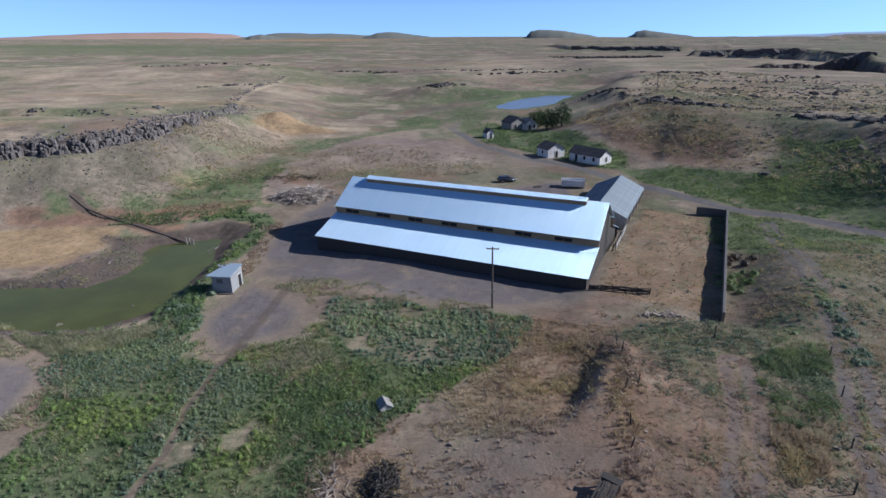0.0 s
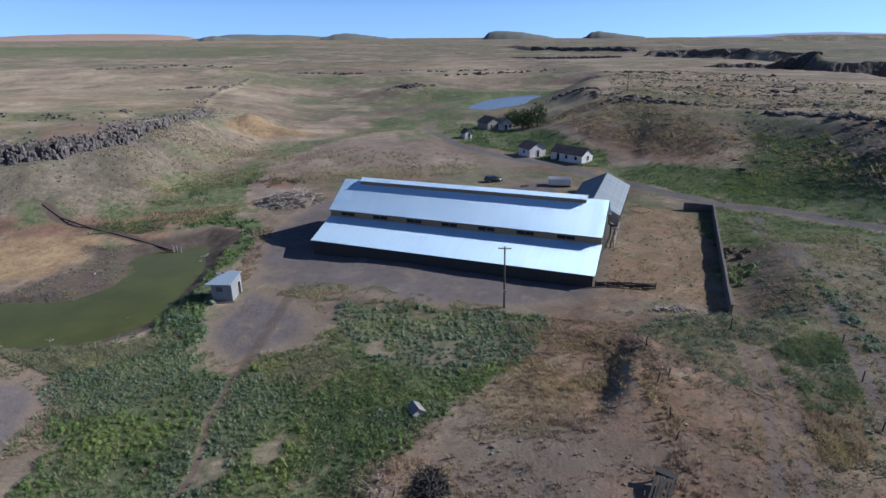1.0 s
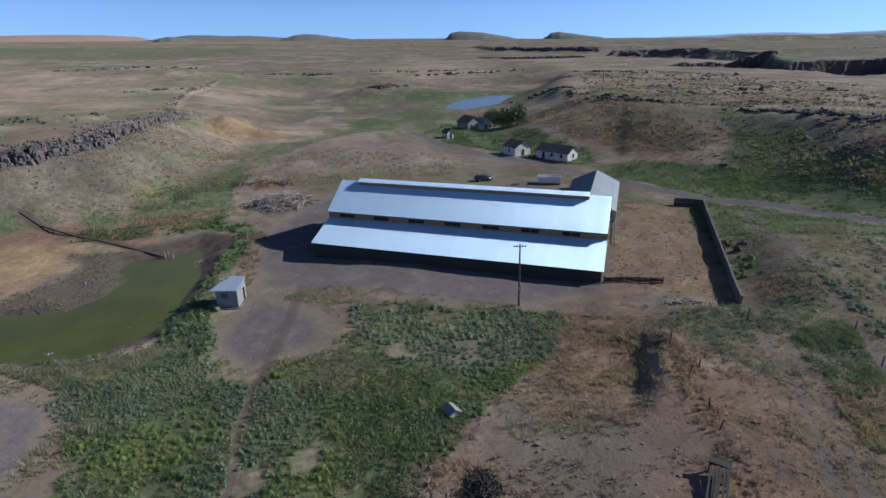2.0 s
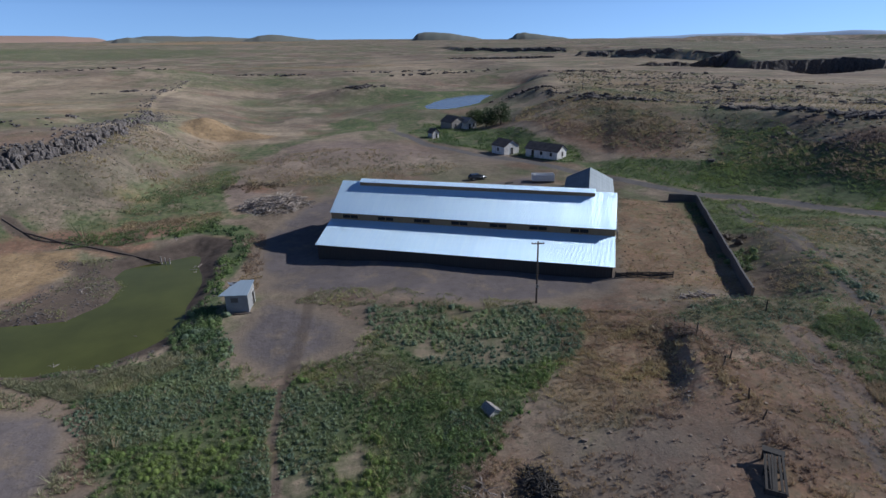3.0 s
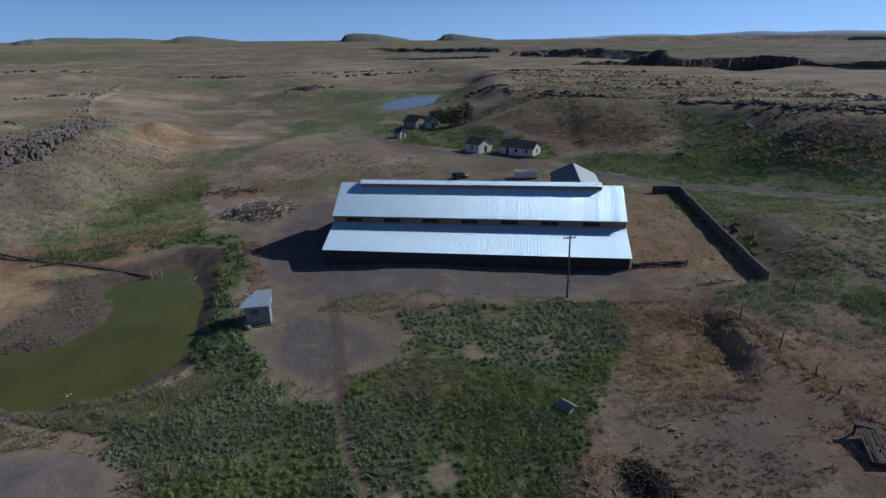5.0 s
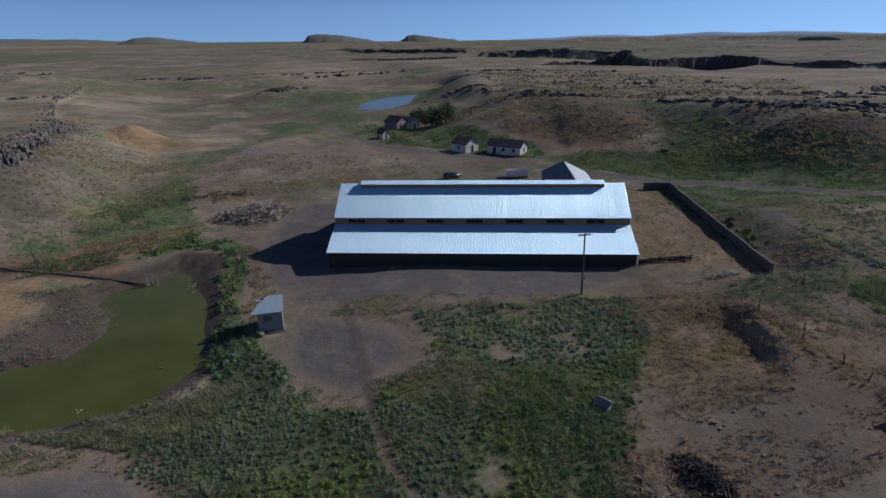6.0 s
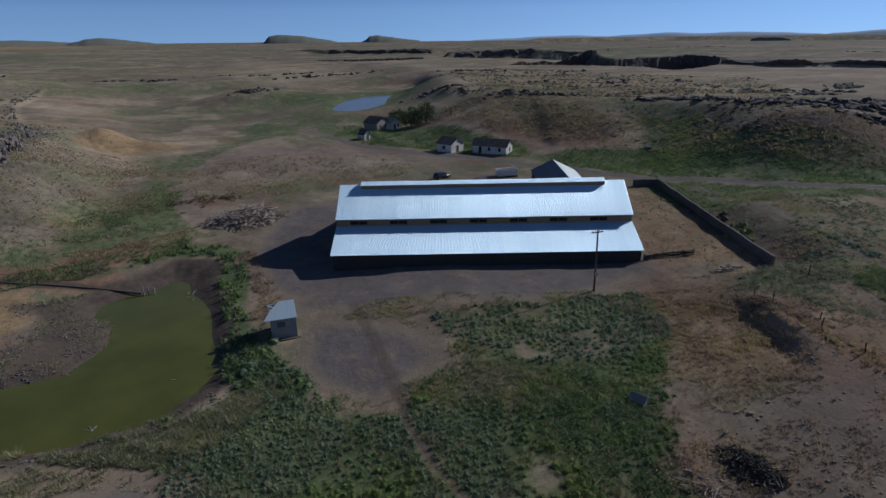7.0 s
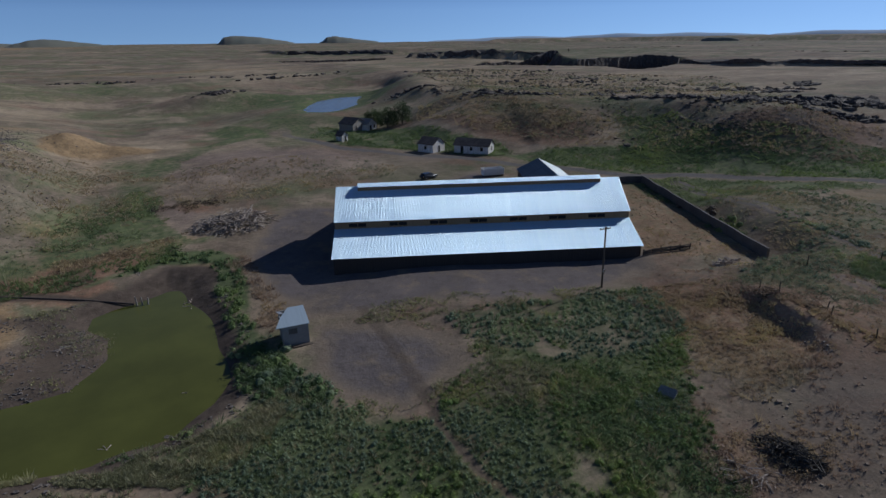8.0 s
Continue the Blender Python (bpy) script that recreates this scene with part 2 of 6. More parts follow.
M_GREYWOOD = board_material("silver_grey_wood", (0.22, 0.20, 0.18), (0.36, 0.33, 0.30))
M_SHINGLE = plain("dark_shingles", (0.065, 0.056, 0.052), (0.17, 0.14, 0.125), 0.9, 0.0, 0.8, 5.0, 0.03)
# near-black flat colour stands in for unlit space behind openings and gaps
M_INTERIOR_SHADE = plain("painted_interior_shade", (0.015, 0.014, 0.013), (0.025, 0.022, 0.02), 0.9)
M_CONCRETE = plain("stained_concrete", (0.09, 0.085, 0.08), (0.16, 0.15, 0.14), 0.9, 0.0, 0.5, 6.0, 0.02)
M_HUT = plain("pale_block_wall", (0.24, 0.245, 0.245), (0.34, 0.34, 0.335), 0.9, 0.0, 0.8, 8.0, 0.01)
M_ROCK = rock_material("grey_basalt", (0.08, 0.072, 0.068), (0.20, 0.172, 0.158))
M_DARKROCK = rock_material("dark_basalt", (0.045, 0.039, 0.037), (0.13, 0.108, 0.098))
M_STICK = plain("bleached_branches", (0.22, 0.185, 0.155), (0.50, 0.43, 0.37), 0.9, 0.0, 0.7, 4.0, 0.0, True)
M_CLOD = plain("soil_clods", (0.20, 0.155, 0.12), (0.30, 0.235, 0.18), 0.95)
M_BARK = plain("dark_bark", (0.07, 0.055, 0.045), (0.13, 0.10, 0.08), 0.95)
M_POND = water_material("green_pond_water", (0.080, 0.085, 0.020), 0.10)
M_FARWATER = water_material("far_pond_water", (0.13, 0.14, 0.14), 0.2)
M_CAR = plain("dark_car_paint", (0.03, 0.035, 0.045), (0.04, 0.045, 0.055), 0.25)
M_GLASS = plain("dark_window_glass", (0.02, 0.022, 0.025), (0.03, 0.03, 0.035), 0.08)
M_RUBBER = plain("black_rubber", (0.02, 0.02, 0.02), (0.035, 0.033, 0.03), 0.9)
M_STEEL = plain("bare_steel", (0.35, 0.35, 0.36), (0.5, 0.5, 0.5), 0.4, 0.8)
M_TRAILER = plain("white_sheet_panel", (0.74, 0.74, 0.74), (0.62, 0.62, 0.62), 0.5)
M_FARHILL = plain("far_grass_hill", (0.20, 0.19, 0.155), (0.15, 0.165, 0.135), 0.95, 0.0, 0.01, 0.06)
M_WHEAT = plain("far_stubble_field", (0.42, 0.28, 0.215), (0.36, 0.25, 0.19), 0.95, 0.0, 0.004, 0.03)
# distance haze is put into the base colour as pale blue
M_HAZE_HILL = plain("far_haze_blue_range", (0.36, 0.46, 0.60), (0.40, 0.50, 0.64), 1.0, 0.0, 0.002, 0.01)



# ---- shape of the land ----
AX, AY = math.cos(math.radians(-25.5)), math.sin(math.radians(-25.5))


def ramp(a, b, v):
    k = np.clip((v - a) / (b - a), 0.0, 1.0)
    return k * k * (3 - 2 * k)


def bump(x, y, cx, cy, sx, sy, turn=0.0):
    c, s = math.cos(math.radians(turn)), math.sin(math.radians(turn))
    p, q = (x - cx) * c + (y - cy) * s, (y - cy) * c - (x - cx) * s
    return np.exp(-((p / sx) ** 2) - (q / sy) ** 2)


def wave(x, y, size, seed):
    """Smooth value noise between -1 and 1, on a lattice of that size."""
    x, y = np.asarray(x, float) / size + seed * 17.3, np.asarray(y, float) / size - seed * 9.7
    i, j = np.floor(x), np.floor(y)
    f, g = x - i, y - j
    f, g = f * f * (3 - 2 * f), g * g * (3 - 2 * g)

    def at(a, b):
        v = np.sin(a * 127.1 + b * 311.7 + seed * 74.7) * 43758.5453
        return v - np.floor(v)

    low = at(i, j) * (1 - f) + at(i + 1, j) * f
    high = at(i, j + 1) * (1 - f) + at(i + 1, j + 1) * f
    return (low * (1 - g) + high * g) * 2 - 1


def inside(x, y, loop):
    """Metres to the outline of a region: plus inside, minus outside (far outside, to its box)."""
    x, y = np.asarray(x, float), np.asarray(y, float)
    px, py = [p[0] for p in loop], [p[1] for p in loop]
    out = np.hypot(np.maximum(np.maximum(min(px) - x, x - max(px)), 0), np.maximum(np.maximum(min(py) - y, y - max(py)), 0))
    close = out < 90
    result = -out
    if close.any():
        result[close] = inside_near(x[close], y[close], loop)
    return result


def inside_near(x, y, loop):
    best, odd = np.full(np.shape(x), 1e9), np.zeros(np.shape(x), bool)
    for (ax, ay), (bx, by) in zip(loop, loop[1:] + loop[:1]):
        dx, dy = bx - ax, by - ay
        k = np.clip(((x - ax) * dx + (y - ay) * dy) / (dx * dx + dy * dy), 0, 1)
        best = np.minimum(best, np.hypot(x - ax - k * dx, y - ay - k * dy))
        if dy:
            odd ^= ((ay > y) != (by > y)) & (x < ax + (y - ay) / dy * dx)
    return np.where(odd, best, -best)


def along(x, y, line):
    """Metres to a line of points."""
    best = np.full(np.shape(x), 1e9)
    for (ax, ay), (bx, by) in zip(line, line[1:]):
        dx, dy = bx - ax, by - ay
        k = np.clip(((x - ax) * dx + (y - ay) * dy) / (dx * dx + dy * dy), 0, 1)
        best = np.minimum(best, np.hypot(x - ax - k * dx, y - ay - k * dy))
    return best


POND = [(-46, 111), (-42, 109), (-43, 103), (-42, 95), (-42, 86), (-42, 78), (-45, 74), (-49, 71), (-56, 70), (-66, 72), (-95, 74), (-95, 86), (-72, 84), (-58, 84), (-54, 90), (-54, 96), (-57, 100), (-57, 104), (-51, 108)]


RIM = [(-170, 108), (-101, 129), (-91, 133), (-84, 139), (-79, 145), (-77, 157), (-77.5, 185), (-78, 209), (-88, 250), (-101, 311), (-99, 376), (-130, 425), (-420, 440), (-420, 108)]
LEDGE = [(-200, 150), (-100, 168), (-91, 178), (-90, 190), (-100, 205), (-200, 230)]
FAR_POND = [(25, 266), (25, 278), (34, 298), (45, 317), (60, 330), (80, 329), (84, 319), (76, 306), (64, 290), (54, 279), (42, 270), (31, 262)]
GORGE = [(200, 478), (208, 447), (248, 422), (262, 372), (276, 342), (262, 305), (295, 315), (352, 346), (372, 360), (386, 390), (376, 398), (354, 401), (325, 400), (296, 398), (306, 430), (335, 480), (376, 516), (350, 520), (324, 520), (283, 516), (236, 513)]
BENCH = [(150, 650), (205, 520), (236, 513), (283, 517), (322, 521), (345, 522), (375, 530), (398, 562), (394, 612), (385, 652), (366, 668), (340, 688), (320, 710), (299, 730), (230, 735), (150, 705)]
UPPER = [(299, 733), (320, 713), (342, 692), (369, 672), (388, 655), (397, 613), (402, 560), (380, 522), (310, 436), (294, 398), (325, 400), (354, 401), (376, 398), (386, 390), (374, 362), (352, 346), (346, 291), (372, 228), (460, 60), (1500, 60), (1500, 1500), (600, 1500), (420, 900)]
TOP = [(84, 262), (90, 196), (106, 152), (118, 122), (150, 112), (240, 140), (200, 240), (165, 330), (150, 420), (120, 380), (100, 320)]
FLAT = [(130, 420), (160, 330), (190, 240), (230, 150), (330, 60), (420, 100), (372, 228), (346, 291), (365, 345), (300, 400), (215, 485), (150, 540)]
FAR_RIM = [(215, 1012), (252, 999), (289, 978), (319, 936), (349, 881), (420, 880), (520, 1100), (400, 1400), (180, 1300)]
GULLY = [(120, 700), (136, 729), (173, 733), (233, 737), (275, 739), (262, 722), (190, 705)]


def land(x, y):
    x, y = np.asarray(x, float), np.asarray(y, float)
    u, v = x * AX + y * AY, y * AX - x * AY
    r = np.hypot(x, y)
    h = 1.9 * ramp(112, 165, y) + 8.0 * ramp(330, 450, y) + 9.0 * ramp(500, 1600, r)
    # low ground toward the pond, and its basin
    h = h - 1.4 * ramp(-5, -35, x) * ramp(135, 90, y) - 0.9 * ramp(-20, -50, x) * ramp(128, 100, y)
    h = h - 1.3 * ramp(-3.5, 3.0, inside(x, y, POND)) * ramp(-110, -70, x)
    # rise in the south-east, with the level pen cut into it
    g = x - 0.75 * (y - 40)
    pen = ramp(15, 4.0, u) * ramp(67, 73, v)
    h = h + 3.3 * ramp(-12, 21, g) * (1 - 0.6 * ramp(76, 98, y)) * (1 - 0.9 * pen) * ramp(170, 110, y)
    h = h + 0.6 * pen * ramp(80, 125, v) * ramp(-16, -10, u)
    h = h - 0.55 * ramp(64, 75, v) * ramp(98, 88, v) * ramp(-74, -64, u) * ramp(-12.5, -17, u)
    # the cut bank, which faces west
    c = (x - 14.5) * 0.88 - (y - 48) * 0.48
    m = (x - 14.5) * 0.48 + (y - 48) * 0.88
    c = c + 0.7 * wave(x, y, 3.5, 12)
    h = h + 1.9 * (ramp(-1.5, 1.5, c) - ramp(-9, 9, c)) * ramp(-9, 0, m) * ramp(12, 7, m)
    # west plateau with its slope and rim
    e = inside(x, y, RIM) + 1.2 * wave(x, y, 7, 8)
    h = h + (9.4 * ramp(-24 - 30 * ramp(205, 260, y), -1.5, e) ** 1.2 + 3.1 * ramp(-1.0, 1.0, e) * (1 - 0.6 * ramp(150, 205, y)) + 0.8 * ramp(2, 60, e)) * (1 - 0.3 * ramp(185, 240, y))
    h = h + 1.6 * ramp(-1.5, 1.5, inside(x, y, LEDGE) + wave(x, y, 9, 9))
    # east hill and plateau
    d = 0.8 * x + 0.6 * y
    k = 0.2 * np.maximum(y - 220, 0) + 0.5 * np.maximum(y - 280, 0)
    far = ramp(212, 245, y)
    hill = ramp(122, 188, d) * ramp(28 + k - 8 * far, 78 + k + 20 * far, x)
    h = h + 12.0 * hill * (1 - 0.1 * ramp(200, 260, y)) + 5.5 * hill * ramp(190, 330, r) * ramp(460, 330, y)
    h = h + 7.0 * bump(x, y, 106, 110, 20, 17) + 2.4 * bump(x, y, 112, 142, 13, 20) + 3.6 * bump(x, y, 54, 190, 15, 16)
    h = h - 2.6 * bump(x, y, 60, 276, 13, 26, -35) + 2.6 * bump(x, y, 73, 250, 8, 10)
    # knolls
    h = h + 1.6 * bump(x, y, -17, 171, 16, 9, 10) + 5.2 * bump(x, y, -61, 219, 7.5, 7, 10) + 0.5 * wave(x, y, 5, 22) * bump(x, y, -60, 218, 12, 9) + 1.8 * bump(x, y, -49, 217, 9, 6) + 7.5 * bump(x, y, 0, 338, 34, 15)
    calm = ramp(170, 300, r) * (1 - ramp(-70, -10, inside(x, y, FAR_POND)))
    h = h + calm * (1.7 * wave(x, y, 150, 1) + 0.7 * wave(x, y, 60, 2))
    quiet = 1 - ramp(-30, -5, inside(x, y, FAR_POND))
    h = h + 0.25 * quiet * wave(x, y, 9, 3) * ramp(110, 190, r) + 0.6 * quiet * wave(x, y, 22, 4) * ramp(150, 220, r) + 0.12 * wave(x, y, 4, 5)
    h = h + 2.9 * ramp(-45, -5, inside(x, y, FAR_POND)) - 1.6 * ramp(-5, 5, inside(x, y, FAR_POND))
    m = ramp(-14, 10, inside(x, y, TOP) + 2 * wave(x, y, 16, 19))
    h = h * (1 - m) + (13.4 + 1.4 * ramp(200, 120, y) + 0.7 * wave(x, y, 45, 20) + 0.35 * wave(x, y, 14, 21)) * m
    m = ramp(-45, 5, inside(x, y, FLAT))
    h = h * (1 - m) + (13.0 + 1.5 * ramp(300, 150, y) + 0.6 * wave(x, y, 60, 15)) * m
    # upland beyond the plateau, the bench below it and the gorge between
    c = inside(x, y, UPPER)
    m = ramp(-5, 5, c + 2 * wave(x, y, 20, 6))
    h = h * (1 - m) + (17.0 + 3.5 * ramp(0, 120, c) + 0.9 * wave(x, y, 70, 7) + 5.0 * bump(x, y, 395, 690, 70, 60)) * m
    m = ramp(-5, 5, inside(x, y, BENCH) + 2 * wave(x, y, 20, 16))
    h = h * (1 - m) + (8.5 + 0.012 * (y - 520) + 0.5 * wave(x, y, 40, 17)) * m
    m = ramp(-4, 6, inside(x, y, GORGE) + 2 * wave(x, y, 18, 18))
    h = h * (1 - m) + 1.5 * m
    h = h + 6.0 * ramp(-4, 6, inside(x, y, FAR_RIM)) * ramp(1250, 1050, y)
    return h - 7.0 * ramp(-3, 5, inside(x, y, GULLY)) + 12.5 * ramp(1100, 2900, r) * (1 - 0.62 * ramp(300, 1300, x))


# ---- small helpers for meshes ----
def uv(u, v):
    """World x, y from metres along and across the barn."""
    return u * AX - v * AY, u * AY + v * AX


def ground_at(x, y):
    return float(land(np.array([x]), np.array([y]))[0])


def mesh_of(bm, mat, smooth=False):
    me = bpy.data.meshes.new("mesh")
    bm.to_mesh(me)
    bm.free()
    me.materials.append(mat)
    if smooth:
        me.polygons.foreach_set("use_smooth", [True] * len(me.polygons))
    return me


def part(name, bm, mat, parent, label="", at=None, smooth=False):
    ob = new(name, bm if isinstance(bm, bpy.types.Mesh) else mesh_of(bm, mat, smooth))
    ob.parent = parent
    if at is not None:
        ob.matrix_basis = at
    if label:
        ob["label"] = label
    return ob


def thing(name, m, label, category, group="", kind=""):
    ob = new(name)
    ob.matrix_basis = m
    ob.empty_display_size = 0.3
    return tagged(ob, label, category, group, kind)


def box(bm, x0, y0, z0, x1, y1, z1, m=None):
    vs = [bm.verts.new((x, y, z)) for z in (z0, z1) for x, y in ((x0, y0), (x1, y0), (x1, y1), (x0, y1))]
    for f in ((3, 2, 1, 0), (4, 5, 6, 7), (0, 1, 5, 4), (1, 2, 6, 5), (2, 3, 7, 6), (3, 0, 4, 7)):
        bm.faces.new([vs[i] for i in f])
    if m is not None:
        bmesh.ops.transform(bm, matrix=m, verts=vs)
    return vs


def boxed(*a, m=None):
    bm = bmesh.new()
    box(bm, *a, m=m)
    return bm


def prism(bm, outline, a, b, axis="x"):
    """A closed outline of (p, q) pushed from a to b along an axis."""
    def at(p, q, w):
        return (w, p, q) if axis == "x" else (p, w, q) if axis == "y" else (p, q, w)
    one, two = ([bm.verts.new(at(p, q, w)) for p, q in outline] for w in (a, b))
    bm.faces.new(one[::-1]), bm.faces.new(two)
    n = len(outline)
    for i in range(n):
        bm.faces.new((one[i], one[(i + 1) % n], two[(i + 1) % n], two[i]))
    bmesh.ops.recalc_face_normals(bm, faces=bm.faces)


def rod(bm, a, b, r0, r1, sides=6):
    a, b = Vector(a), Vector(b)
    turn = (b - a).to_track_quat("Z", "Y")
    rings = [[bm.verts.new(p + turn @ Vector((r * math.cos(k * math.tau / sides), r * math.sin(k * math.tau / sides), 0))) for k in range(sides)] for p, r in ((a, r0), (b, r1))]
    for k in range(sides):
        bm.faces.new((rings[0][k], rings[0][(k + 1) % sides], rings[1][(k + 1) % sides], rings[1][k]))
    bm.faces.new(rings[0][::-1]), bm.faces.new(rings[1])


def cloud(name, verts, faces_per, mat, label, category, kind="stuff"):
    """One mesh from arrays of triangles."""
    n = len(verts)
    me = bpy.data.meshes.new(name)
    me.vertices.add(n)
    me.vertices.foreach_set("co", verts.astype(np.float32).ravel())
    me.loops.add(n)
    me.loops.foreach_set("vertex_index", np.arange(n, dtype=np.int32))
    me.polygons.add(n // faces_per)
    me.polygons.foreach_set("loop_start", np.arange(0, n, faces_per, dtype=np.int32))
    me.polygons.foreach_set("loop_total", np.full(n // faces_per, faces_per, dtype=np.int32))
    me.update(calc_edges=True)
    me.materials.append(mat)
    return tagged(new(name, me), label, category, "", kind)


# ---- ground ----
def axis(lo, hi, step, low_end, high_end, growth=1.022, back=1.022):
    mid = list(np.arange(lo, hi + 1e-6, step))
    up, s = [], step
    while (up[-1] if up else hi) < high_end:
        s *= growth
        up.append((up[-1] if up else hi) + s)
    down, s = [], step
    while (down[-1] if down else lo) > low_end:
        s *= back
        down.append((down[-1] if down else lo) - s)
    return np.array(down[::-1] + mid + up)


YARD = [(-22, 134), (-30, 120), (-34, 111), (-34, 99), (-32, 86), (-23, 81), (-12, 77), (-2, 71.5), (7, 70), (18, 71), (23, 76), (28, 92), (34, 108), (30, 140), (10, 134), (-10, 128)]
PAD = [(-35, 72), (-33, 78), (-31, 84), (-25, 79), (-19, 71), (-18, 65), (-24, 62.5), (-28, 61), (-33, 66)]
WEEDS = [(-15, 75), (-5, 71.5), (6, 69), (12, 68), (5.5, 56), (-1, 50), (-5, 46), (-9, 40), (-13, 31), (-30, 22), (-42, 34), (-42, 46), (-46, 58), (-56, 68), (-54, 69.5), (-43, 69.5), (-38, 76), (-36, 71), (-27, 59.5), (-18, 63)]
BANK = [(-35, 103), (-36.5, 96), (-38, 90), (-37, 80), (-35.5, 74), (-38.5, 73), (-39.5, 80), (-40.3, 90), (-40.5, 103), (-39, 112), (-46, 115), (-58, 112), (-46, 119), (-38, 118), (-34, 112)]
TRAIL = [(-25.7, 62.5), (-27, 57), (-27, 53), (-27, 50), (-26.6, 47), (-26.2, 43), (-27, 36)]
SPIT = [(-68, 107), (-57, 106), (-55, 99), (-52, 95), (-52, 89), (-56, 84), (-72, 84), (-67, 92), (-63, 99)]
LOT = [(-62, 64), (-50, 61), (-47, 58), (-45, 48), (-56, 40), (-80, 50)]
STRAW_FIELD = [(-91, 109), (-79, 113), (-66, 111), (-64, 101), (-69, 93), (-79, 91), (-95, 92)]
RED_SOIL = [(-93, 116), (-73, 121), (-46, 123), (-44, 116), (-62, 112), (-91, 111)]
GOLD = [(11, 68), (20, 64), (15, 50), (10, 47), (7, 57)]
DRAW = [(-66, 131), (-58, 127), (-49, 127), (-43, 133), (-43, 153), (-48, 160), (-54, 146), (-60, 142)]
MOUND = [(-70, 206), (-68, 220), (-61, 226), (-51, 222), (-38, 216), (-42, 210), (-56, 208)]
PEN = [uv(-13.5, 77), uv(3.7, 76), uv(3.7, 123), uv(-12, 123)]
ROADSIDE = [(46, 151), (50.5, 134.5), (61.5, 118.2), (74.3, 103.8), (83.4, 90.4), (94, 75), (118, 54), (124, 74), (104, 104), (94, 124), (79, 131), (60, 147)]
HOUSES_GREEN = [(8, 212), (14, 192), (24, 176), (34, 159), (44, 150), (50, 151), (52, 164), (46, 180), (41, 204), (33, 216), (19, 236)]
ROUGH_GREEN = [(55, 118), (70, 101.5), (79, 88), (90, 72), (84, 72), (72, 80), (61, 85), (52, 86), (47, 94)]
HILL_GREEN = [(88, 156), (99, 154), (101, 140), (98, 122), (94, 108), (86, 113), (80, 127), (78, 138)]
SHRUBS = [(-16, 75), (-5, 71.5), (6, 69.5), (12, 67.5), (8, 60), (5.5, 56), (-2, 55), (-10, 58), (-16, 66)]
ROAD = [(130, 20), (105, 55), (92, 74), (82, 88.5), (73, 102), (60, 116), (49, 132), (34, 155), (22, 166), (12, 187), (3, 221), (10, 260), (30, 280)]
TRACKS = [[(62, 104), (53, 77), (47, 61), (41, 49), (35, 38), (28, 20)], [(30, 51), (27, 42), (22, 33), (16, 20)]]


YELLOW = [(-25.6, 61), (-19, 64), (-13.9, 62.2), (-9.2, 53), (-15.1, 51.4), (-20.6, 55.6)]
EAST_SLOPE = [(46, 205), (52, 178), (60, 158), (72, 142), (86, 150), (80, 178), (72, 204), (60, 230)]
BARE_SPOTS = [[(-21.4, 45.1), (-18.8, 45.9), (-18.5, 43.1), (-20.9, 42.4)], [(-26.2, 44.3), (-23.9, 45), (-23.1, 41.9), (-25.4, 41.1)], [(-31.5, 64), (-27, 61.5), (-27.5, 59), (-32, 61)]]
PALE_SLOPE = [(60, 200), (90, 150), (100, 120), (120, 100), (110, 85), (90, 100), (75, 130), (55, 170)]
FAR_GREEN = [(-887, 1207), (-720, 1439), (-229, 1328), (-140, 908), (-281, 776), (-456, 829), (-592, 802)]
VALLEY_GREEN = [(-117, 515), (-77, 438), (-19, 441), (-20, 386), (-52, 372), (-77, 357), (-119, 337), (-119, 362), (-128, 404)]
VALE_A = [(1, 264), (21, 258), (24, 213), (13, 196), (3, 213)]
VALE_B = [(-21, 252), (-11, 260), (0, 242), (-3, 222), (-16, 228)]
VALE_C = [(-56, 207), (-43, 206), (-37, 159), (-46, 157), (-53, 173)]
SLOPE_A = [(-70, 156), (-64, 187), (-53, 189), (-56, 158), (-67, 151)]
SLOPE_B = [(-69, 135), (-65, 142), (-55, 164), (-51, 157), (-49, 147), (-59, 134), (-66, 133)]
SLOPE_C = [(-74, 127), (-58, 135), (-54, 127), (-65, 118), (-72, 121)]
SLOPE_D = [(-61, 140), (-47, 151), (-44, 140), (-45, 131), (-52, 124), (-57, 129)]
SLOPE_E = [(-88, 121), (-78, 124), (-74, 119), (-84, 114)]
SLOPE_F = [(-149, 242), (-132, 260), (-113, 235), (-101, 168)]
EAST_A = [(91, 250), (102, 233), (93, 217), (84, 226)]
EAST_B = [(68, 192), (81, 175), (77, 168), (64, 185)]
EAST_C = [(90, 151), (100, 136), (93, 118), (81, 107), (67, 125)]
EAST_D = [(112, 195), (124, 186), (97, 164), (93, 170)]
EAST_E = [(165, 190), (164, 165), (113, 131), (134, 152)]
TRACK_GREEN = [(32, 51), (44, 56), (37.5, 45.4), (31.8, 40.4), (27.9, 42.3)]
TRACK_GOLD = [(27.5, 40.6), (34, 40.7), (30, 33.3), (24.6, 33.5)]
RUST_A = [(42, 215), (58, 187), (72, 164), (77, 151), (72, 139), (59, 148), (50, 171)]
RUST_B = [(101, 123), (115, 111), (141, 100), (106, 82), (93, 96), (86, 108)]
RUST_C = [(-80, 116), (-55, 117), (-53, 110), (-59, 107), (-71, 114)]
RUST_D = [(-69, 123), (-61, 132), (-50, 138), (-49, 126), (-56, 118), (-64, 117)]
KNOLL = [(-39, 158), (-35, 191), (-13, 205), (8, 185), (15, 157), (-4, 151)]
PALE_WEST = [(-394, 530), (-146, 378), (-100, 255), (-110, 200), (-118, 154)]
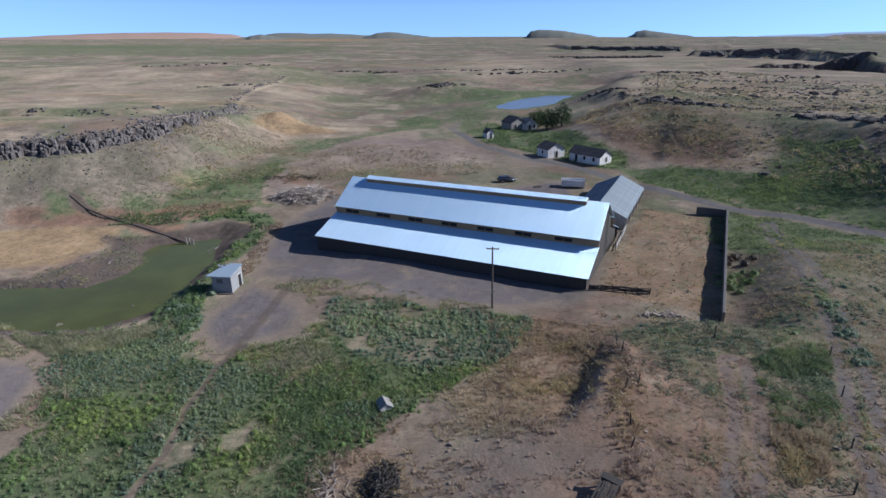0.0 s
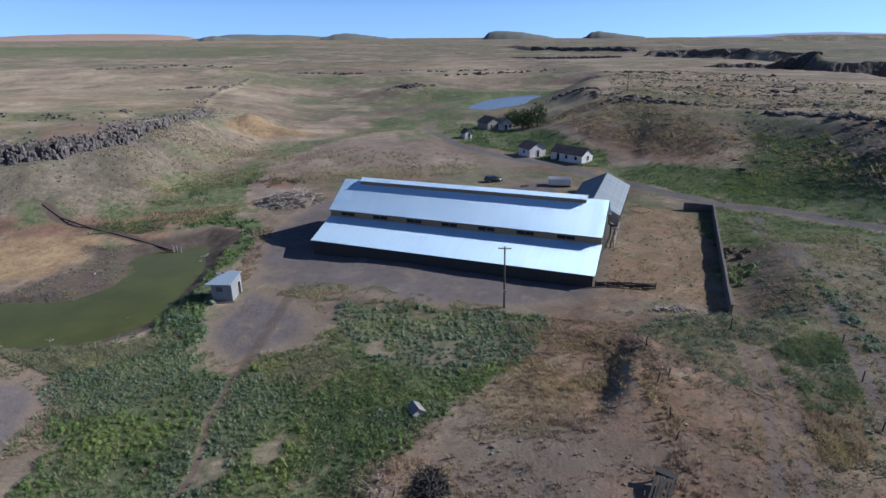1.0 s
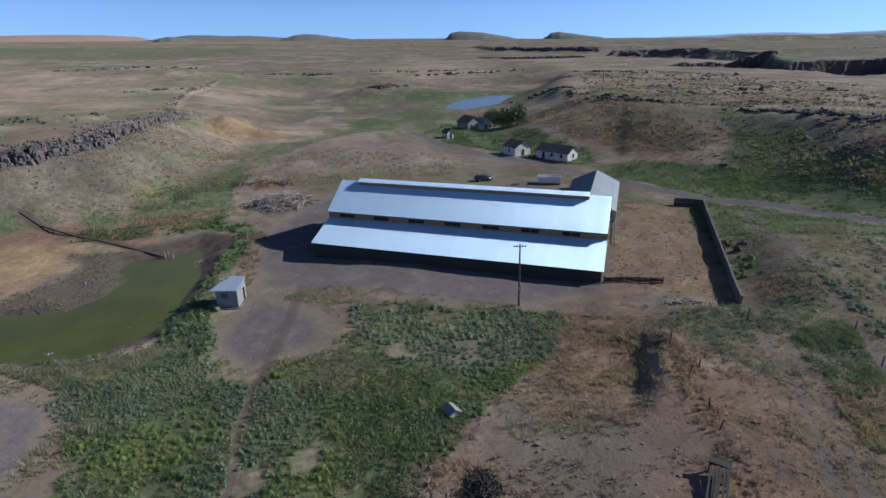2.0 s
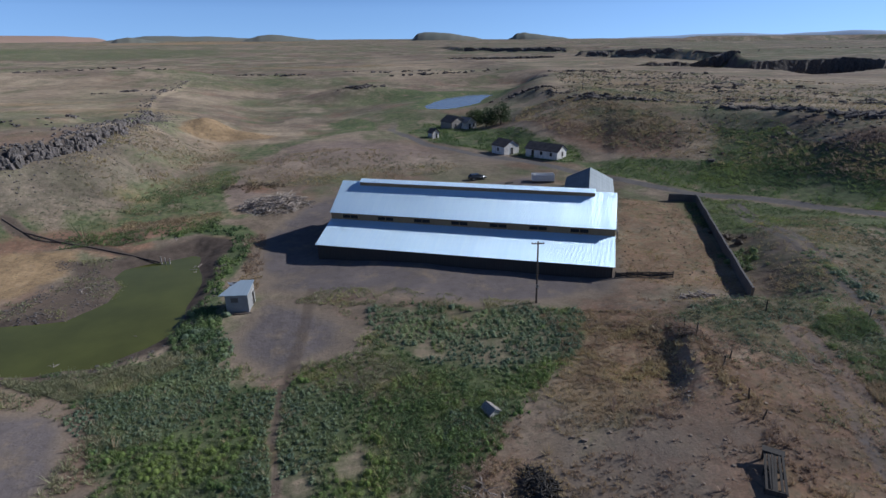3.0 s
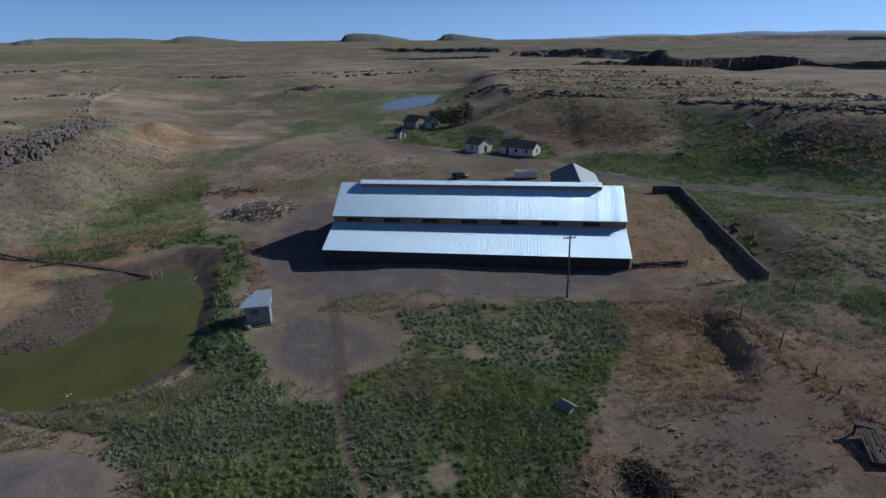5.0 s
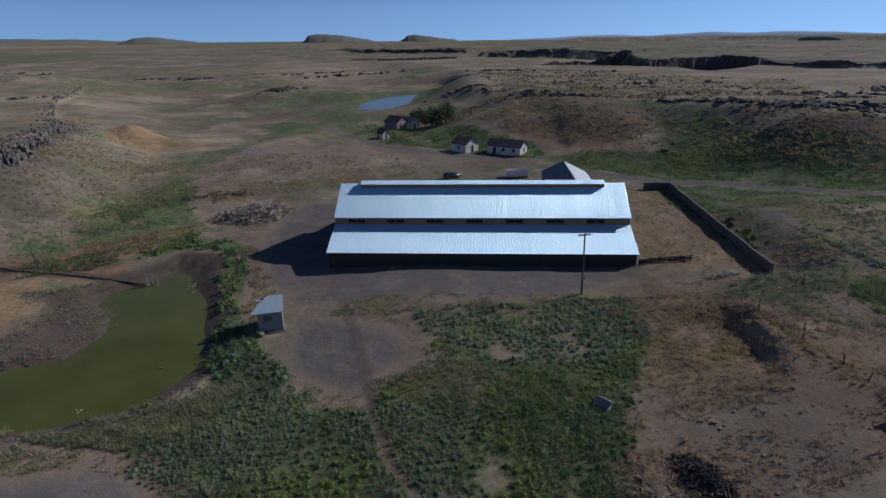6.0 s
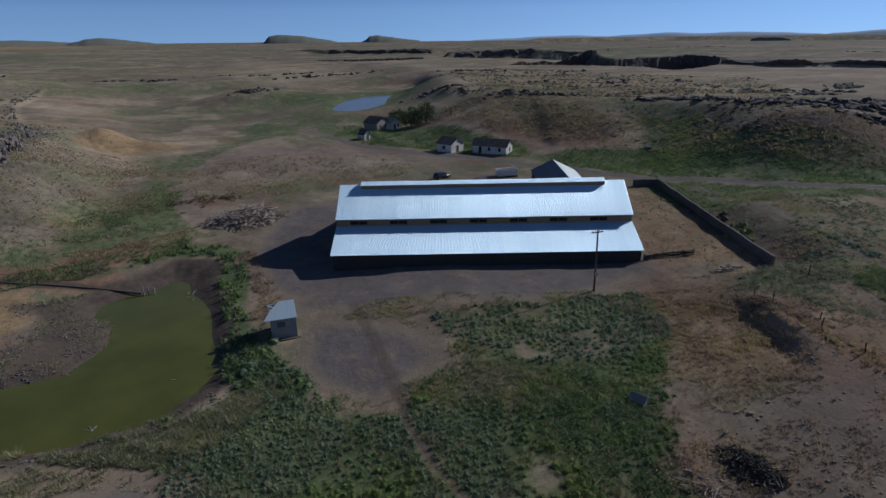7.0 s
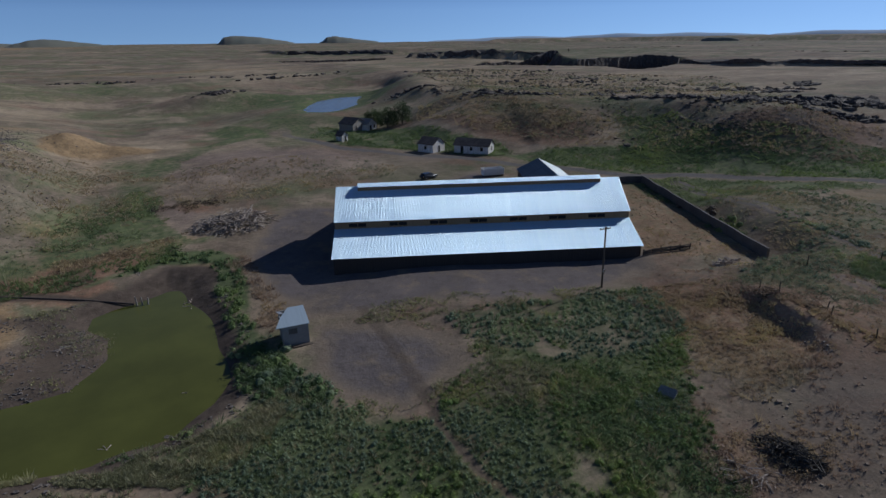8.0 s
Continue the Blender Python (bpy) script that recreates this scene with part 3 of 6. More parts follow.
PALE_EAST = [(74, 258), (158, 399), (230, 380), (319, 183), (188, 122), (109, 144), (88, 176)]
PALE_FAR = [(48, 776), (112, 550), (85, 414), (28, 386), (-12, 510)]
PALE_SOUTH = [(-69, 206), (-42, 249), (-32, 210), (-41, 185), (-63, 183)]
SAGE_SLOPE = [(-93, 128), (-71, 164), (-62, 197), (-60, 137), (-79, 120), (-87, 115), (-110, 112), (-120, 120)]


def lay_ground():
    xs = axis(-74, 66, 0.5, -4600, 4600)
    ys = axis(30, 130, 0.5, -4600, 4700, 1.022, 1.09)
    x, y = (a.ravel() for a in np.meshgrid(xs, ys))
    z = land(x, y)
    nx, ny = len(xs), len(ys)
    me = bpy.data.meshes.new("ground")
    me.vertices.add(nx * ny)
    me.vertices.foreach_set("co", np.stack([x, y, z], -1).astype(np.float32).ravel())
    i, j = (a.ravel() for a in np.meshgrid(np.arange(nx - 1), np.arange(ny - 1)))
    a = j * nx + i
    quads = np.stack([a, a + 1, a + nx + 1, a + nx], -1).astype(np.int32)
    me.loops.add(quads.size)
    me.loops.foreach_set("vertex_index", quads.ravel())
    me.polygons.add(len(quads))
    me.polygons.foreach_set("loop_start", np.arange(0, quads.size, 4, dtype=np.int32))
    me.polygons.foreach_set("loop_total", np.full(len(quads), 4, dtype=np.int32))
    me.polygons.foreach_set("use_smooth", np.ones(len(quads), bool))
    me.update(calc_edges=True)
    me.materials.append(M_GROUND)

    def soft(loop, w=1.5):
        return ramp(-w, w, inside(x, y, loop))

    near = ramp(260, 190, np.hypot(x, y))
    green = np.maximum.reduce([np.minimum(0.8 * soft(WEEDS), 1 - 0.5 * soft(SHRUBS, 1.0)) - 0.35 * soft(YELLOW, 3), soft(BANK), soft(ROADSIDE, 3), soft(HOUSES_GREEN, 4), 0.75 * soft(ROUGH_GREEN, 3), 1.2 * bump(x, y, 48, 318, 55, 40) - 0.1, 1.1 * ramp(-12, -2, inside(x, y, FAR_POND)),
                               0.7 * bump(x, y, -48, 128, 9, 12, -30), 0.6 * ramp(7, 2, along(x, y, [(-40, 125), (-52, 150), (-40, 185), (-25, 215), (10, 250)])), 0.5 * bump(x, y, 102, 128, 8, 12, 30)])
    green = np.maximum(green, 0.62 * ramp(0, 60, 40 - np.abs(y - 470 + 0.2 * x)) * ramp(80, -100, x))
    green = np.maximum(green, 0.5 * bump(x, y, -64, 160, 16, 50))
    green = np.maximum.reduce([green, 0.9 * soft(DRAW, 3), 0.48 * bump(x, y, -84, 128, 18, 9, 25), 0.42 * bump(x, y, -70, 145, 10, 20)])
    green = np.maximum(green, 0.45 * soft(HILL_GREEN, 5))
    green = np.maximum(green, 0.75 * bump(x, y, -680, 1220, 420, 160, 10))
    green = np.maximum(green, 0.42 * soft([(20, 64), (36, 64), (60, 92), (70, 80), (60, 40), (40, 24), (22, 30)], 4))
    green = np.maximum(green, 0.5 * soft([(16, 62), (36, 63), (44, 50), (38, 36), (30, 30), (24, 45), (21, 57)], 3))
    green = np.maximum(green, np.maximum.reduce([0.7 * ramp(9, 2, along(x, y, [(-57, 126), (-51, 150), (-45, 172), (-38, 198)])), 0.6 * bump(x, y, -60, 405, 60, 26), 0.62 * bump(x, y, 95, 165, 18, 9, -35), 0.55 * bump(x, y, 110, 215, 26, 14), 0.3 * bump(x, y, 60, 186, 12, 22, 30), 0.62 * bump(x, y, 12, 258, 14, 22), 0.55 * bump(x, y, -105, 170, 18, 12), 0.5 * bump(x, y, -20, 145, 22, 7), 0.5 * bump(x, y, 250, 600, 90, 60)]))
    straw = np.maximum.reduce([1.0 * bump(x, y, -420, 2050, 420, 160, 25), 0.5 * bump(x, y, -130, 230, 60, 10, 12), 0.5 * bump(x, y, -160, 280, 80, 12), 0.55 * bump(x, y, -20, 560, 200, 25), 0.9 * bump(x, y, -27.3, 47.5, 1.6, 2.2), 0.9 * bump(x, y, -22.5, 47.5, 1.8, 1.0), 0.6 * soft([(0, 50), (8, 60), (13, 60), (15, 50), (12, 42), (2, 43)], 3), 0.62 * ramp(3.0, 0.8, along(x, y, [(19.5, 56), (18, 48), (15.5, 38), (13, 28)])), 0.55 * bump(x, y, 76, 70, 16, 7, -20), 0.5 * bump(x, y, 110, 190, 30, 10, -30), 0.52 * bump(x, y, 78, 172, 24, 34, -35), 0.45 * bump(x, y, 120, 260, 40, 60), 0.5 * bump(x, y, -120, 150, 30, 12), 0.5 * bump(x, y, -100, 250, 60, 14), 1.0 * bump(x, y, -52, 122, 14, 3.0, 12), 0.95 * bump(x, y, -60, 137, 8, 3.5, 10),soft(STRAW_FIELD, 3), 0.5 * soft(PEN), 0.6 * soft(GOLD, 3), 0.8 * soft(MOUND, 2.5), 0.55 * bump(x, y, -40, 112, 10, 5, 20), 0.5 * bump(x, y, 80, 72, 14, 8)])
    red = np.maximum.reduce([0.55 * soft([(8, 60), (20, 66), (34, 62), (40, 40), (28, 22), (4, 24), (8, 44)], 4), 0.7 * soft([(60, 186), (68, 168), (80, 152), (76, 143), (62, 151), (56, 172)], 5), 0.6 * bump(x, y, 92, 128, 9, 9), 0.55 * bump(x, y, 110, 96, 14, 8, -30), 0.75 * bump(x, y, -37, 141, 6, 3.5, -30), 0.45 * soft(PEN, 2), 0.75 * soft(RED_SOIL, 3), 0.5 * bump(x, y, -8, 40, 7, 5), 0.5 * soft([(7, 68), (22, 70), (22, 60), (12, 62)], 2)])
    yard = np.maximum.reduce([soft(YARD, 4), soft(PAD, 4.5), soft(LOT, 4), 0.62 * bump(x, y, 3, 37, 16, 7), 0.7 * bump(x, y, 24, 160, 14, 8), 0.45 * bump(x, y, -20, 165, 26, 10), 0.4 * bump(x, y, 4, 36, 9, 5)])
    sage = 0.9 * soft(SAGE_SLOPE, 8)
    green = green * (1 - 0.85 * soft(SAGE_SLOPE, 10)) - 0.45 * np.maximum.reduce([soft(q, 1.6) for q in BARE_SPOTS])
    for loop, strong, w in ((FAR_GREEN, 0.55, 40), (VALLEY_GREEN, 0.5, 22), (VALE_A, 0.62, 8), (VALE_B, 0.95, 4), (VALE_C, 0.6, 8), (SLOPE_A, 0.5, 6), (SLOPE_B, 0.62, 5), (SLOPE_C, 0.7, 3), (SLOPE_D, 0.8, 3), (SLOPE_E, 0.7, 3), (SLOPE_F, 0.5, 6), (EAST_A, 0.62, 3), (EAST_B, 0.62, 4), (EAST_C, 0.8, 5), (EAST_D, 0.6, 6), (EAST_E, 0.55, 8), (TRACK_GREEN, 0.7, 3)):
        green = np.maximum(green, strong * soft(loop, w))
    for loop, strong, w in ((RUST_A, 0.6, 5), (RUST_B, 0.7, 6), (RUST_C, 1.0, 3), (RUST_D, 0.9, 4)):
        red = np.maximum(red, strong * soft(loop, w))
    straw = np.maximum(straw, 0.6 * soft(TRACK_GOLD, 2))
    pale = np.maximum.reduce([0.7 * soft(PALE_WEST, 25), 0.72 * soft(PALE_EAST, 10), 0.7 * soft(PALE_FAR, 25), 0.6 * soft(PALE_SOUTH, 10), 0.6 * bump(x, y, -200, 330, 130, 60), 0.7 * soft(BENCH, 12), 0.6 * soft(FLAT, 15), 0.75 * soft(PALE_SLOPE, 8), 0.6 * soft(EAST_SLOPE, 8)])
    mauve = np.maximum(0.8 * soft(KNOLL, 8), 0.7 * soft([(-46, 140), (-43, 151), (-36, 140), (-36, 124), (-41, 123)], 3))
    green = np.where(mauve > 0.4, green * 0.4, green)
    line = along(x, y, ROAD)
    road = ramp(2.1, 1.3, line) * near
    for t, strong in zip(TRACKS, (0.62, 0.5)):
        d = along(x, y, t)
        road = np.maximum(road, strong * ramp(0.95, 0.4, np.abs(d - 1.0)) * near)
    mud = np.maximum(ramp(-4.4, -1.2, inside(x, y, POND) + 0.8 * wave(x, y, 4, 33)), 0.75 * soft(SPIT, 2.5))
    mud = np.maximum(mud, 0.5 * ramp(1.3, 0.5, along(x, y, [(-24, 84), (-24.5, 74), (-26, 61)])))
    # brown earth of the ditch, its shadow put into the same tone
    mud = np.maximum(mud, 0.8 * ramp(1.5, 0.5, along(x, y, [(-82, 121.2), (-80, 120), (-70, 115.3), (-62, 111), (-55, 107.2)]) + 0.6 * wave(x, y, 3, 32)))
    # dark tone along the trail stands in for shade between tall weeds
    mud = np.maximum(mud, 0.62 * ramp(0.6, 0.2, along(x, y, TRAIL) + 0.2 * wave(x, y, 2.5, 31)))
    gx, gy = np.gradient(z.reshape(ny, nx), ys, xs)
    steep = np.hypot(gx, gy).ravel()
    rocky = np.maximum.reduce([ramp(0.75, 1.4, steep), 0.25 * ramp(14, 2, -inside(x, y, RIM)) * (inside(x, y, RIM) < 2) * ramp(260, 200, y),
                               0 * x, 0.7 * bump(x, y, 108, 104, 26, 14, -35), 0.45 * bump(x, y, 103, 132, 10, 22, -25)])
    green = green * (1 - np.maximum(yard, road)) * (1 - mud) * (1 - soft(MOUND, 4))
    for name, cols in (("cover", (green, straw, red)), ("bare", (yard, road, mud)), ("tone", (pale, sage, mauve))):
        at = me.attributes.new(name, "FLOAT_COLOR", "POINT")
        at.data.foreach_set("color", np.stack([*cols, np.ones_like(x)], -1).astype(np.float32).ravel())
    at = me.attributes.new("rocky", "FLOAT", "POINT")
    at.data.foreach_set("value", rocky.astype(np.float32))
    return tagged(new("ground", me), "dry brown scrubland with green weed patches and bare dirt", "ground", "", "structure")


lay_ground()


def water(name, loop, z, mat, label):
    bm = bmesh.new()
    cx, cy = sum(p[0] for p in loop) / len(loop), sum(p[1] for p in loop) / len(loop)
    f = bm.faces.new([bm.verts.new((x + math.copysign(9, x - cx), y + math.copysign(9, y - cy), z)) for x, y in loop])
    f.normal_update()
    if f.normal.z < 0:
        f.normal_flip()
    bmesh.ops.triangulate(bm, faces=[f])
    return tagged(new(name, mesh_of(bm, mat)), label, "water", "", "structure")


water("water", [(-39, 110), (-39, 70), (-104, 70), (-104, 86), (-68, 92), (-68, 110)], -2.92, M_POND, "still murky green farm pond with muddy banks")
water("water", FAR_POND, 3.95, M_FARWATER, "pale shallow pond in the far valley")


# ---- the barn ----
BARN_U, BARN_V = -38.5, 91.2
BX, BY = uv(BARN_U, BARN_V)
barn = thing("barn", pose(BX, BY, 0, 0, -0.45, -25.5), "long barn with bright sheet-metal roofs and black board walls", "barn")
HALF = 24.7


def sheet(width, p, q, thick=0.05, waves=9, deep=0.034):
    """A corrugated roof sheet that runs from p = (y, z) up to q, its waves along the slope."""
    bm = bmesh.new()
    n_pts = waves * 8
    prof = [(-width / 2 + width * k / n_pts, deep / 2 * (1 - math.cos(k * math.tau / 8))) for k in range(n_pts + 1)]
    d = Vector((0, q[0] - p[0], q[1] - p[1]))
    n = Vector((1, 0, 0)).cross(d).normalized()
    if n.z < 0:
        n = -n
    low = [bm.verts.new(Vector((x, p[0], p[1])) + n * h) for x, h in prof]
    high = [bm.verts.new(Vector((x, q[0], q[1])) + n * h) for x, h in prof]
    for k in range(n_pts):
        bm.faces.new((low[k], low[k + 1], high[k + 1], high[k])).smooth = True
    under = [bm.verts.new(Vector((x, *e)) - n * thick) for e in (p, q) for x in (-width / 2, width / 2)]
    bm.faces.new((under[1], under[0], under[2], under[3]))
    for f in bm.faces:
        f.normal_update()
        if f.smooth and f.normal.dot(n) < 0 or not f.smooth and f.normal.dot(n) > 0:
            f.normal_flip()
    edge = [bm.verts.new(Vector((x, *e)) + n * 0.002) for e in (p, q) for x in (-width / 2, width / 2)]
    bm.faces.new((edge[0], edge[1], under[1], under[0]))
    bm.faces.new((edge[2], edge[3], under[3], under[2]))
    bm.faces.new((edge[0], edge[2], under[2], under[0]))
    bm.faces.new((edge[1], edge[3], under[3], under[1]))
    return bm


def roof_run(parent, x0, x1, p, q, count, mat):
    w = (x1 - x0) / count
    me = mesh_of(sheet(w, p, q), mat)
    for k in range(count):
        part("roof_sheet", me, mat, parent, at=pose(x0 + (k + 0.5) * w, 0, 0.004 * (k % 2)))


BOARD_WIDTHS = (0.22, 0.24, 0.26, 0.28, 0.3, 0.32)
BOARDS = [mesh_of(boxed(0, -0.012, 0, w, 0.012, 1), M_DARKBOARD) for w in BOARD_WIDTHS]
EAVE, LOW_TOP, UP_EAVE, RIDGE = (-13.3, 1.55), (-6.2, 4.15), (-6.65, 5.38), (0.0, 9.7)
MON_EAVE, MON_TOP, MON_WALL = (-1.02, 9.76), (0.0, 10.22), (-0.88, 9.1)
for s in (1, -1):
    roof_run(barn, -HALF, HALF, (s * EAVE[0], EAVE[1]), (s * LOW_TOP[0], LOW_TOP[1]), 45, M_ROOF)
    roof_run(barn, -HALF, HALF, (s * UP_EAVE[0], UP_EAVE[1]), (s * RIDGE[0], RIDGE[1]), 45, M_ROOF)
    roof_run(barn, -21.0, 21.2, (s * MON_EAVE[0], MON_EAVE[1]), (s * MON_TOP[0], MON_TOP[1]), 38, M_ROOF)
    part("clerestory_wall", boxed(-HALF + 0.1, s * LOW_TOP[0] - 0.08, 3.9, HALF - 0.1, s * LOW_TOP[0] + 0.08, 5.45), M_TAN, barn, "tan plywood clerestory wall")
    part("vent_wall", boxed(-20.9, s * MON_WALL[0] - 0.05, 8.9, 21.1, s * MON_WALL[0] + 0.05, 9.74), M_TAN, barn, "tan board wall of the ridge vent")
    for k in range(7):
        c = -59.4 + 6.66 * k - BARN_U
        y = s * LOW_TOP[0] + s * -0.1
        # solid panel, the darkness inside the barn put into its colour
        win = part("window", boxed(c - 1.45, min(y, y - s * 0.03), 4.42, c + 1.45, max(y, y - s * 0.03), 5.0), M_INTERIOR_SHADE, barn, "clerestory window panel painted dark as an unlit opening")
        fr = bmesh.new()
        for xx in (-1.5, -0.03, 1.42):
            box(fr, c + xx, y - 0.05, 4.36, c + xx + 0.08, y + 0.05, 5.06)
        box(fr, c - 1.5, y - 0.06, 4.34, c + 1.5, y + 0.06, 4.42)
        part("window_frame", fr, M_TAN, win)
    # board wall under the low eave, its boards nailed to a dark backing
    # boards and backing also carry the eave's shade in their near-black colour
    wall = part("side_wall", boxed(-HALF + 0.3, s * -12.95 - 0.02, -2.2, HALF - 0.3, s * -12.95 + 0.02, 1.55), M_INTERIOR_SHADE, barn, "weathered board wall, eave shade painted into its black")
    x = -HALF + 0.3
    while x < HALF - 0.6:
        k = random.randrange(6)
        part("board", BOARDS[k], M_DARKBOARD, wall, at=Matrix.Translation((x, s * -12.95 - s * 0.035, -2.2)) @ Matrix.Diagonal((1, 1, 3.78 + random.uniform(-0.03, 0.03), 1)))
        x += BOARD_WIDTHS[k] + 0.015
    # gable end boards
    gable = part("gable_wall", (lambda b: (prism(b, [(-12.3, -1.2), (12.3, -1.2), (12.3, 1.7), (6.2, 3.9), (6.2, 5.3), (0, 9.3), (-6.2, 5.3), (-6.2, 3.9), (-12.3, 1.7)], s * (HALF - 0.5) - 0.02, s * (HALF - 0.5) + 0.02), b)[1])(bmesh.new()), M_INTERIOR_SHADE, barn, "black weathered board gable end")
    y = -12.3
    while y < 12.0:
        k = random.randrange(6)
        m = abs(y + BOARD_WIDTHS[k] / 2)
        top = 9.4 - m * (4.32 / 6.65) if m < 6.1 else 4.0 - (m - 6.2) * (2.6 / 7.1)
        if not (s == 1 and 1.0 < y < 3.4 and random.random() < 0.6):
            part("board", BOARDS[k], M_DARKBOARD, gable, at=Matrix.Translation((s * (HALF - 0.5) + s * 0.035, y, -1.2)) @ Matrix.Rotation(radians(90), 4, "Z") @ Matrix.Diagonal((1, 1, top + 1.2, 1)))
        y += BOARD_WIDTHS[k] + 0.015
    part("vent_end", boxed(-20.95 if s < 0 else 21.05, -0.83, 9.1, -20.85 if s < 0 else 21.15, 0.83, 9.82), M_TAN, barn)
    part("verge_board", (lambda b: (prism(b, [(-6.6, 5.18), (0, 9.46), (0, 9.64), (-6.6, 5.34)], s * (HALF - 0.06) - 0.02, s * (HALF - 0.06) + 0.02), b)[1])(bmesh.new()), M_DARKBOARD, barn)
# leaning pale boards on the east gable
for k in range(5):
    part("loose_board", boxed(-0.03, -0.09, 0, 0.03, 0.09, 2.4), M_GREYWOOD, barn, "pale loose board leaning on the gable", at=pose(HALF - 0.38, -4.6 + k * 0.75, 3.6 + 0.5 * k, 24 - 9 * k, 0, 0))


# ---- annex behind the barn ----
ax, ay = uv(-18.4, 120.8)
annex = thing("shed", pose(ax, ay, 0.0, 0, 0, -25.5), "gabled shed with dull zinc roof beside the barn", "shed")
w = 25.4 / 22
for s in (1, -1):
    me = mesh_of((lambda b: (bmesh.ops.rotate(b, matrix=Matrix.Rotation(radians(90), 3, "Z"), verts=b.verts), b)[1])(sheet(w, (-s * 5.4, 2.5), (0.0, 5.1))), M_ZINC)
    for k in range(22):
        part("roof_sheet", me, M_ZINC, annex, at=pose(0, -12.7 + (k + 0.5) * w, 0))
    part("side_wall", boxed(s * 5.0 - 0.06, -12.4, -1.0, s * 5.0 + 0.06, 12.4, 2.6), M_DARKBOARD, annex)
    b = bmesh.new()
    prism(b, [(-5.0, -1.0), (5.0, -1.0), (5.0, 2.55), (0, 4.95), (-5.0, 2.55)], s * 12.4 - 0.06, s * 12.4 + 0.06, "y")
    part("gable_wall", b, M_GREYWOOD, annex)
for k in range(6):
    part("post", boxed(-0.08, -0.08, -1, 0.08, 0.08, 2.5), M_GREYWOOD, annex, at=pose(5.25, -12 + 4.8 * k, 0))


# ---- pen wall and rails ----
def wall_run(name, u0, v0, u1, v1, height, thick, label):
    (x0, y0), (x1, y1) = uv(u0, v0), uv(u1, v1)
    length = math.hypot(x1 - x0, y1 - y0)
    n = max(2, round(length / 2.4))
    bm = bmesh.new()
    rows = []
    for k in range(n + 1):
        f = k / n
        x, y = x0 + (x1 - x0) * f, y0 + (y1 - y0) * f
        g = ground_at(x, y)
        px, py = -(y1 - y0) / length * thick / 2, (x1 - x0) / length * thick / 2
        top = g + height + 0.05 * math.sin(k * 1.7)
        rows.append([bm.verts.new(p) for p in ((x - px, y - py, g - 0.6), (x - px, y - py, top - 0.04), (x - px * 0.8, y - py * 0.8, top), (x + px * 0.8, y + py * 0.8, top), (x + px, y + py, top - 0.04), (x + px, y + py, g - 0.6))])
    for a, b in zip(rows, rows[1:]):
        for i in range(5):
            bm.faces.new((a[i], b[i], b[i + 1], a[i + 1]))
    bm.faces.new(rows[0]), bm.faces.new(rows[-1][::-1])
    bmesh.ops.recalc_face_normals(bm, faces=bm.faces)
    return tagged(new(name, mesh_of(bm, M_CONCRETE)), label, "wall", "", "structure")


wall_run("wall_east", 4.2, 73.8, 4.2, 123.6, 1.75, 0.35, "low stained concrete wall along the stock pen")
wall_run("wall_north", -1.4, 123.4, 4.0, 123.4, 1.6, 0.35, "short stained concrete wall closing the stock pen")


def rail_fence(line, posts, rails, height, label, mat=None):
    mat = mat or M_DARKBOARD
    x0, y0 = line[0]
    fence = thing("rail_fence", pose(x0, y0, ground_at(x0, y0)), label, "fence")
    g0 = ground_at(x0, y0)
    pts = []
    for k in range(posts):
        f = k / (posts - 1) * (len(line) - 1)
        i = min(int(f), len(line) - 2)
        x, y = (line[i][c] + (line[i + 1][c] - line[i][c]) * (f - i) for c in (0, 1))
        pts.append((x - x0, y - y0, ground_at(x, y) - g0))
    for x, y, z in pts:
        b = bmesh.new()
        rod(b, (x, y, z - 0.4), (x + random.uniform(-0.1, 0.1), y + random.uniform(-0.1, 0.1), z + height + random.uniform(0, 0.25)), 0.09, 0.075)
        part("post", b, mat, fence)
    for (xa, ya, za), (xb, yb, zb) in zip(pts, pts[1:]):
        for r in range(rails):
            h = height * (r + 1) / (rails + 0.4)
            b = bmesh.new()
            rod(b, (xa, ya, za + h + random.uniform(-0.08, 0.08)), (xb, yb, zb + h + random.uniform(-0.08, 0.08)), 0.085, 0.07, 5)
            part("rail", b, mat, fence)
    return fence


rail_fence([uv(-13.7, 78.2), uv(-9.5, 79.2), uv(-5.3, 79.6)], 6, 5, 0.85, "dark pole fence joining the barn corner")
rail_fence([uv(-12.8, 96), uv(-13.0, 108)], 5, 3, 1.4, "grey rail fence between barn and shed", M_GREYWOOD)


# ---- utility pole ----
def utility_pole(x, y, height, label):
    g = ground_at(x, y)
    p = thing("utility_pole", pose(x, y, g, 0, -1.2, 0), label, "utility pole")
    b = bmesh.new()
    rod(b, (0, 0, -0.5), (0, 0, height), 0.15, 0.10, 10)
    part("pole", b, M_BARK, p)
    arm = part("crossarm", boxed(-0.85, 0.08, -0.06, 0.85, 0.19, 0.06), M_BARK, p, at=pose(0, 0, height - 0.35, 0, 0, -10))
    for xx in (-0.75, -0.3, 0.3, 0.75):
        b = bmesh.new()
        rod(b, (xx, 0.135, 0.06), (xx, 0.135, 0.2), 0.045, 0.03, 8)
        part("insulator", b, M_GLASS, arm)
    part("meter_box", boxed(-0.16, -0.3, 2.4, 0.16, -0.13, 2.85), M_STEEL, p)
    return p


utility_pole(6.6, 70.5, 9.0, "weathered wooden utility pole with a short crossarm")


utility_pole(84, 231, 8.0, "weathered wooden utility pole on the plateau")


